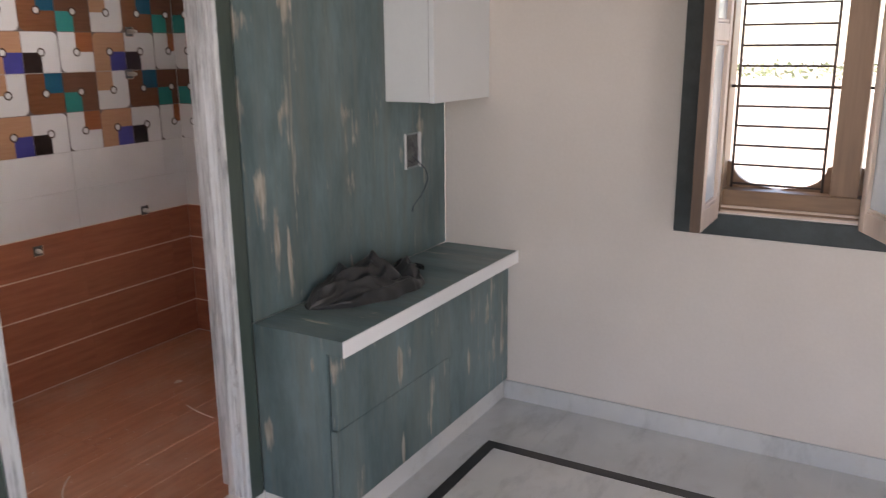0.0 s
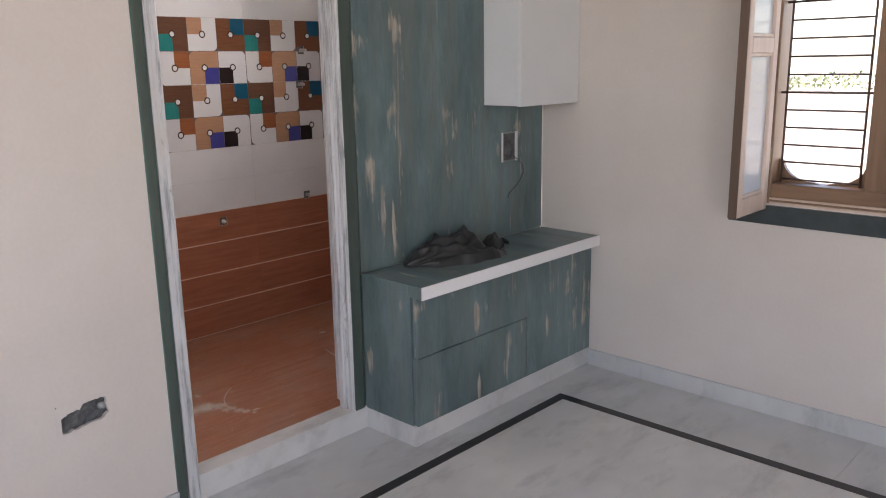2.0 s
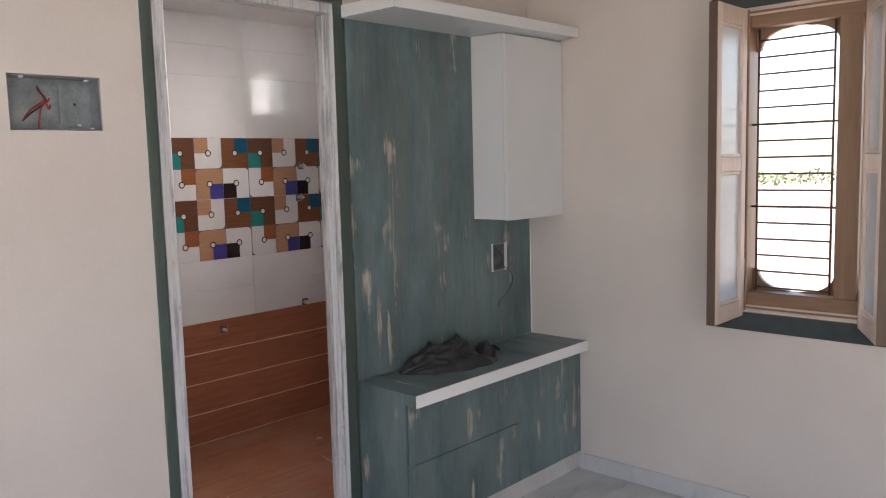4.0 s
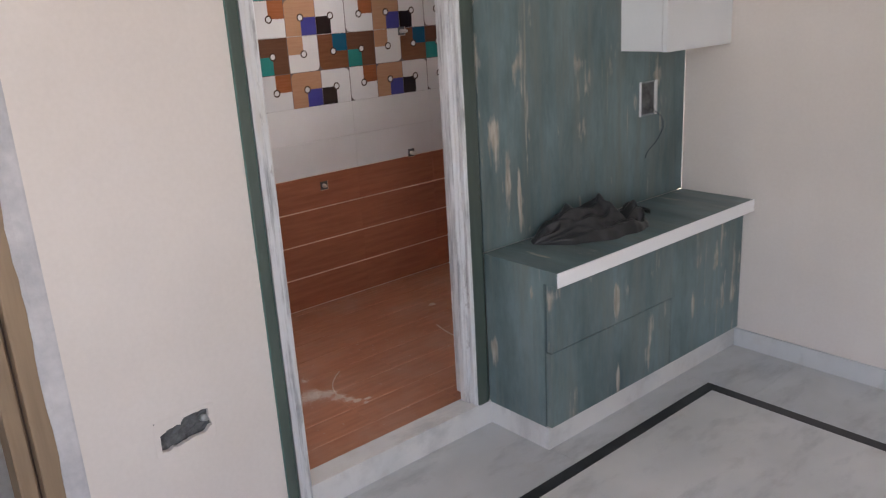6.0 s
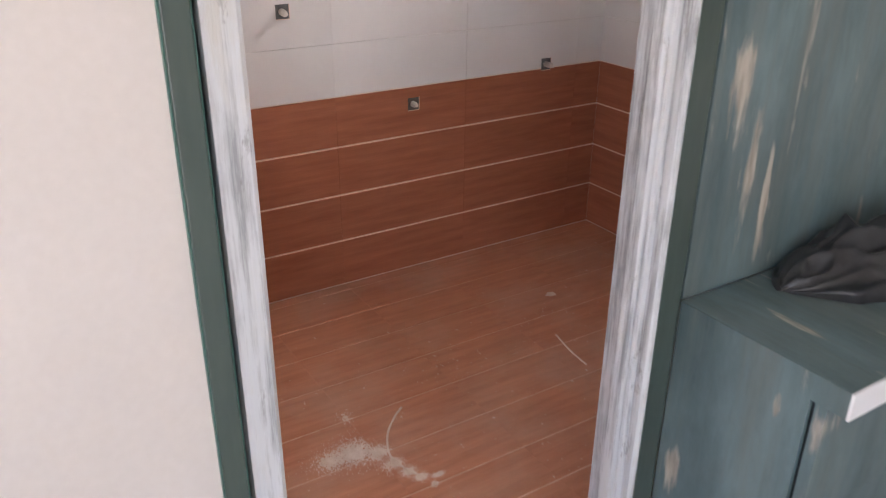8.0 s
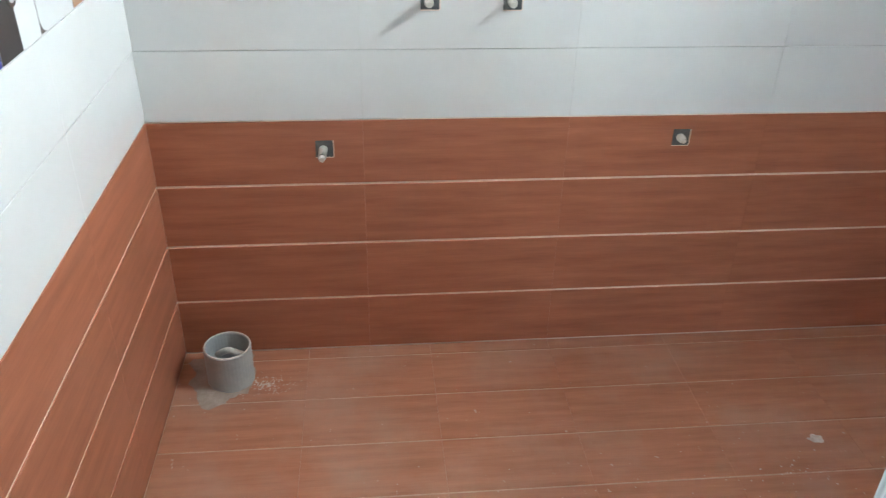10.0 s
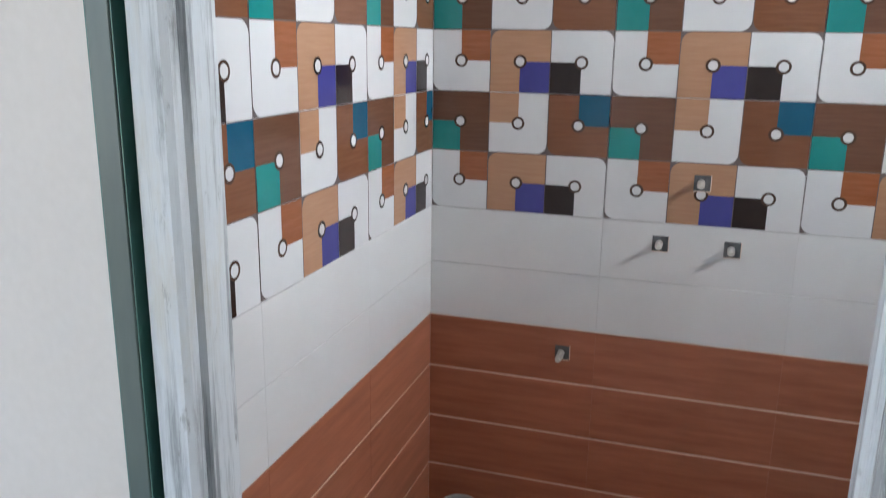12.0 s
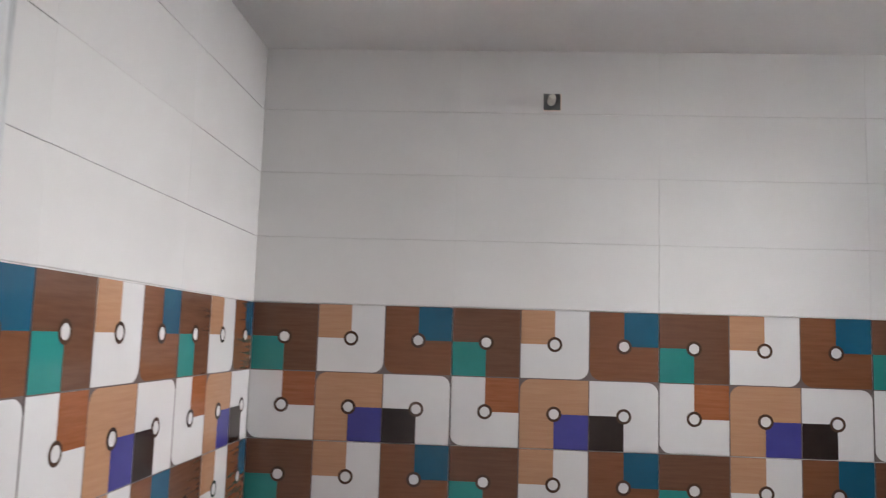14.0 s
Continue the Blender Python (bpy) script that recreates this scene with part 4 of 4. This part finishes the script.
heap("plaster_chip", -0.934, -0.524, 0.013, 0.018, 0.008, DUST, "small white plaster chip on the floor", 11)
thing("chalk_stroke", tube(bmesh.new(), curve_points([(-0.735, -0.668, BF + 0.0005), (-0.65, -0.688, BF + 0.0005), (-0.572, -0.697, BF + 0.0005)], 8), 0.0026, 6), DUST, "thin white plaster smear on the floor", "debris", smooth=True)


def outlet(y, z, out=0.016, tilt=0.0, r=0.009):
    """A square cut in the tiles with a capped water outlet."""
    x = FAR
    ob = empty("water_outlet", (x, y, z), "capped water outlet in a square tile cut", "water outlet", group="capped water outlets")
    s = 0.019
    part("cut", boxes((x + 0.0006, x + 0.0014, y - s, y + s, z - s, z + s)), CEMENT, ob, "dark square cut")
    for q in ((x + 0.0006, x + 0.0022, y + s, y + s + 0.0018, z - s, z + s), (x + 0.0006, x + 0.0022, y - s, y + s, z - s - 0.0018, z - s)):
        part("cut_rim", boxes(q), GROUT, ob, "pale broken rim")
    plug = part("plug", tube(bmesh.new(), [(x + 0.001, y - 0.002, z), (x + out, y - 0.002 - tilt * 0.3, z - tilt), (x + out + 0.001, y - 0.002 - tilt * 0.3, z - tilt)], r, 12), PLUG, ob, "off-white plastic plug", True)
    part("plug_head", tube(bmesh.new(), [(x + out + 0.0012, y - 0.002 - tilt * 0.3, z - tilt), (x + out + 0.012, y - 0.002 - tilt * 0.4, z - tilt * 1.2)], r * 0.72, 6), PLUG, plug)


for y, z, o, tl in ((-1.579, 0.563, 0.030, 0.007), (-1.354, 0.878, 0.022, 0.002), (-1.187, 0.877, 0.022, 0.002), (-1.269, 1.033, 0.018, 0.003), (-1.285, 2.000, 0.032, 0.0),
                    (-0.787, 0.575, 0.012, 0.0), (-0.277, 0.642, 0.030, 0.0), (-0.266, 1.383, 0.035, 0.0), (-0.287, 1.215, 0.035, 0.0)):
    outlet(y, z, o, tl)

# ---- bathroom tiles ----
MESHES = {}
RECT = lambda a, b, c, d: [(a, c), (b, c), (b, d), (a, d)]


def pillow(bm, x0, x1, y0, y1, top, e=0.0012, mat=0):
    lo = [bm.verts.new((x, y, 0.0)) for x, y in RECT(x0, x1, y0, y1)]
    mid = [bm.verts.new((x, y, top - e * 0.6)) for x, y in RECT(x0, x1, y0, y1)]
    hi = [bm.verts.new((x, y, top)) for x, y in RECT(x0 + e * 0.3, x1 - e * 0.3, y0 + e, y1 - e)]
    faces = [bm.faces.new(hi)]
    for p, q in ((lo, mid), (mid, hi)):
        faces += [bm.faces.new((p[i], p[(i + 1) % 4], q[(i + 1) % 4], q[i])) for i in range(4)]
    for f in faces:
        f.material_index = mat


def tile_mesh(kind, w, h):
    key = (kind, round(w, 4), round(h, 4))
    if key not in MESHES:
        bm = bmesh.new()
        if kind == "plank":
            pillow(bm, 0.0, w, 0.0028, h - 0.0028, 0.0095, 0.0012)
            MESHES[key] = mesh_of("plank", bm, [PLANK])
        elif kind == "white":
            pillow(bm, 0.0001, w - 0.0001, 0.0004, h / 2 - 0.0005, 0.0095, 0.0008)
            pillow(bm, 0.0001, w - 0.0001, h / 2 + 0.0005, h - 0.0004, 0.0095, 0.0008)
            MESHES[key] = mesh_of("white_tile", bm, [TILE_WHITE])
        elif kind == "strip":
            pillow(bm, 0.0004, w - 0.0004, 0.0022, h - 0.0006, 0.004, 0.0012)
            MESHES[key] = mesh_of("floor_tile", bm, [FLOOR_WOOD])
        else:
            pillow(bm, 0.0001, w - 0.0001, 0.0022, h / 2 - 0.0022, 0.004, 0.0012)
            pillow(bm, 0.0001, w - 0.0001, h / 2 + 0.0022, h - 0.0022, 0.004, 0.0012)
            MESHES[key] = mesh_of("floor_tile", bm, [FLOOR_WOOD])
    return MESHES[key]


def clipped(poly, lo, hi):
    for lim, keep in ((lo, 1), (hi, -1)):
        out = []
        for p, q in zip(poly, poly[1:] + poly[:1]):
            a, b = (p[0] - lim) * keep, (q[0] - lim) * keep
            if a >= 0:
                out.append(p)
            if a * b < 0:
                t = a / (a - b)
                out.append((p[0] + (q[0] - p[0]) * t, p[1] + (q[1] - p[1]) * t))
        poly = out
        if len(poly) < 3:
            return []
    return poly


C, G, RAD = 0.15, 0.0011, 0.024
# column, row, ground, quarter, quarter's colour, rounded corner
CELLS = ((0, 1, P_UMBER, "sw", P_TEAL, ""), (1, 1, P_WHITE, "nw", P_PEACH, "se"), (2, 1, P_BROWN, "ne", P_BLUE, "sw"),
         (0, 0, P_WHITE, "ne", P_RUST, "sw"), (1, 0, P_PEACH, "se", P_PURPLE, "nw"), (2, 0, P_WHITE, "sw", P_BLACK, "ne"))
DECOR_MATS = [P_LINE, P_UMBER, P_WHITE, P_BROWN, P_PEACH, P_TEAL, P_BLUE, P_RUST, P_PURPLE, P_BLACK, P_RING]


def rounded(x0, x1, y0, y1, corner, rad):
    poly = []
    for nm, (cx, cy, a0) in (("sw", (x0, y0, 180)), ("se", (x1, y0, 270)), ("ne", (x1, y1, 0)), ("nw", (x0, y1, 90))):
        if nm == corner:
            ox, oy = (cx + rad if "w" in nm else cx - rad), (cy + rad if "s" in nm else cy - rad)
            poly += [(ox + rad * math.cos(radians(a0 + 15 * k)), oy + rad * math.sin(radians(a0 + 15 * k))) for k in range(7)]
        else:
            poly.append((cx, cy))
    return poly


def decor_mesh(u0, u1):
    """A 450 x 300 printed tile: six cells of two colours, each with a ring at its middle; u0..u1 is what is left after cutting."""
    key = ("decor", round(u0, 4), round(u1, 4))
    if key in MESHES:
        return MESHES[key]
    bm = bmesh.new()
    pillow(bm, 0.0006, u1 - u0 - 0.0006, 0.0006, 0.2994, 0.0090, 0.0008, 0)

    def lay(poly, z, mat):
        poly = clipped(poly, u0 + 0.0015, u1 - 0.0015)
        if poly:
            f = bm.faces.new([bm.verts.new((x - u0, y, z)) for x, y in poly])
            f.material_index = DECOR_MATS.index(mat)

    for cx, cy, ground, quarter, tone, corner in CELLS:
        x0, x1, y0, y1 = cx * C + G, (cx + 1) * C - G, cy * C + G, (cy + 1) * C - G
        mx, my = (x0 + x1) / 2, (y0 + y1) / 2
        lay(rounded(x0, x1, y0, y1, corner, RAD), 0.0094, ground)
        lay(RECT(x0 if "w" in quarter else mx, mx if "w" in quarter else x1, y0 if "s" in quarter else my, my if "s" in quarter else y1), 0.0098, tone)
        for rad, z, mat in ((0.0165, 0.0102, P_RING), (0.0108, 0.0106, P_WHITE)):
            lay([(mx + rad * math.cos(k * math.tau / 20), my + rad * math.sin(k * math.tau / 20)) for k in range(20)], z, mat)
    MESHES[key] = mesh_of("decor_tile", bm, DECOR_MATS)
    return MESHES[key]


def lay_piece(name, me, m, parent):
    ob = new(name, me)
    ob.matrix_world = m
    ob.parent = parent


def tile_wall(parent, origin, right, length, end_at_corner):
    """Rows of tiles up a wall: four planks, one white, two printed, two white."""
    right = Vector(right)
    out = right.cross(Vector((0, 0, 1)))
    turn = Matrix((right, (0, 0, 1), out)).transposed().to_4x4()
    n = math.ceil((length + 0.026) / 0.45 - 1e-6)
    for k in range(n):
        if end_at_corner:
            hi = length + 0.026 - 0.45 * k
            a, b = max(0.0, hi - 0.45), min(hi, length)
            cut = (a - hi + 0.45, b - hi + 0.45)
        else:
            a = 0.45 * k
            b = min(length, a + 0.45)
            cut = (0.0, b - a)
        w = b - a
        if w < 0.02:
            continue
        base = Vector(origin) - out * 0.0095
        if k == 0:
            bed = boxes((0.0, length, 0.0, 0.604, 0.0066, 0.0074))
            bed.transform(Matrix.Translation(base + Vector((0, 0, BF))) @ turn)
            part("plank_grout", bed, GROUT, parent, "pale pink grout between the planks")
        rows = [("plank", BF + 0.151 * r, 0.151) for r in range(4)] + [("white", BF + 0.604, 0.300), ("decor", BF + 0.905, 0.300), ("decor", BF + 1.205, 0.300), ("white", BF + 1.506, 0.296), ("white", BF + 1.802, 0.293)]
        for kind, z, h in rows:
            me = decor_mesh(*cut) if kind == "decor" else tile_mesh(kind, w, h)
            if parent.name == "bathroom_wall_right" and kind == "white" and z > 1.5 and VENT[0] < origin[0] + (a + b) / 2 * right.x < VENT[1] + 0.1:
                continue
            wob = Vector((random.uniform(-1, 1), random.uniform(-1, 1), 0)) * (0.0 if kind == "plank" else 0.0003)
            lay_piece({"plank": "plank", "white": "white_tile", "decor": "decor_tile"}[kind], me, Matrix.Translation(base + right * a + Vector((wob.x * right.x, wob.x * right.y, z + wob.y))) @ turn, parent)


tile_wall(bpy.data.objects["bathroom_wall_far"], (FAR, LEFT, 0), (0, 1, 0), RIGHT - LEFT, False)
tile_wall(bpy.data.objects["bathroom_wall_left"], (NEAR, LEFT, 0), (-1, 0, 0), NEAR - FAR, True)
tile_wall(bpy.data.objects["bathroom_wall_right"], (FAR, RIGHT, 0), (1, 0, 0), NEAR - FAR, False)
# floor tiles, 300 x 300 with a groove across the middle, and a narrow strip along the far wall
STRIP = 0.040
y = LEFT
while y < RIGHT - 0.02:
    w = min(0.30, RIGHT - y)
    rows = [(FAR, STRIP, "strip")]
    x = FAR + STRIP
    while x < NEAR - 0.02:
        rows.append((x, min(0.30, NEAR - x), "floor"))
        x += 0.30
    for x, h, kind in rows:
        m = Matrix(((0, -1, 0, x + h), (1, 0, 0, y), (0, 0, 1, BF - 0.004 + random.uniform(-0.0003, 0.0003)), (0, 0, 0, 1)))
        lay_piece("floor_tile", tile_mesh(kind, w, h), m, bath_floor)
    y += 0.30

part("floor_bed", boxes((-0.135, -0.071, DOOR_L, DOOR_R, -0.05, BF - 0.0018)), GROUT_FLOOR, bath_floor)
for k in range(3):
    a = LEFT + 0.15 + 0.30 * k
    a, b = max(a, DOOR_L), min(a + 0.30, DOOR_R)
    m = Matrix(((0, -1, 0, -0.071), (1, 0, 0, a), (0, 0, 1, BF - 0.004), (0, 0, 0, 1)))
    lay_piece("floor_tile", tile_mesh("floor", b - a, 0.064), m, bath_floor)
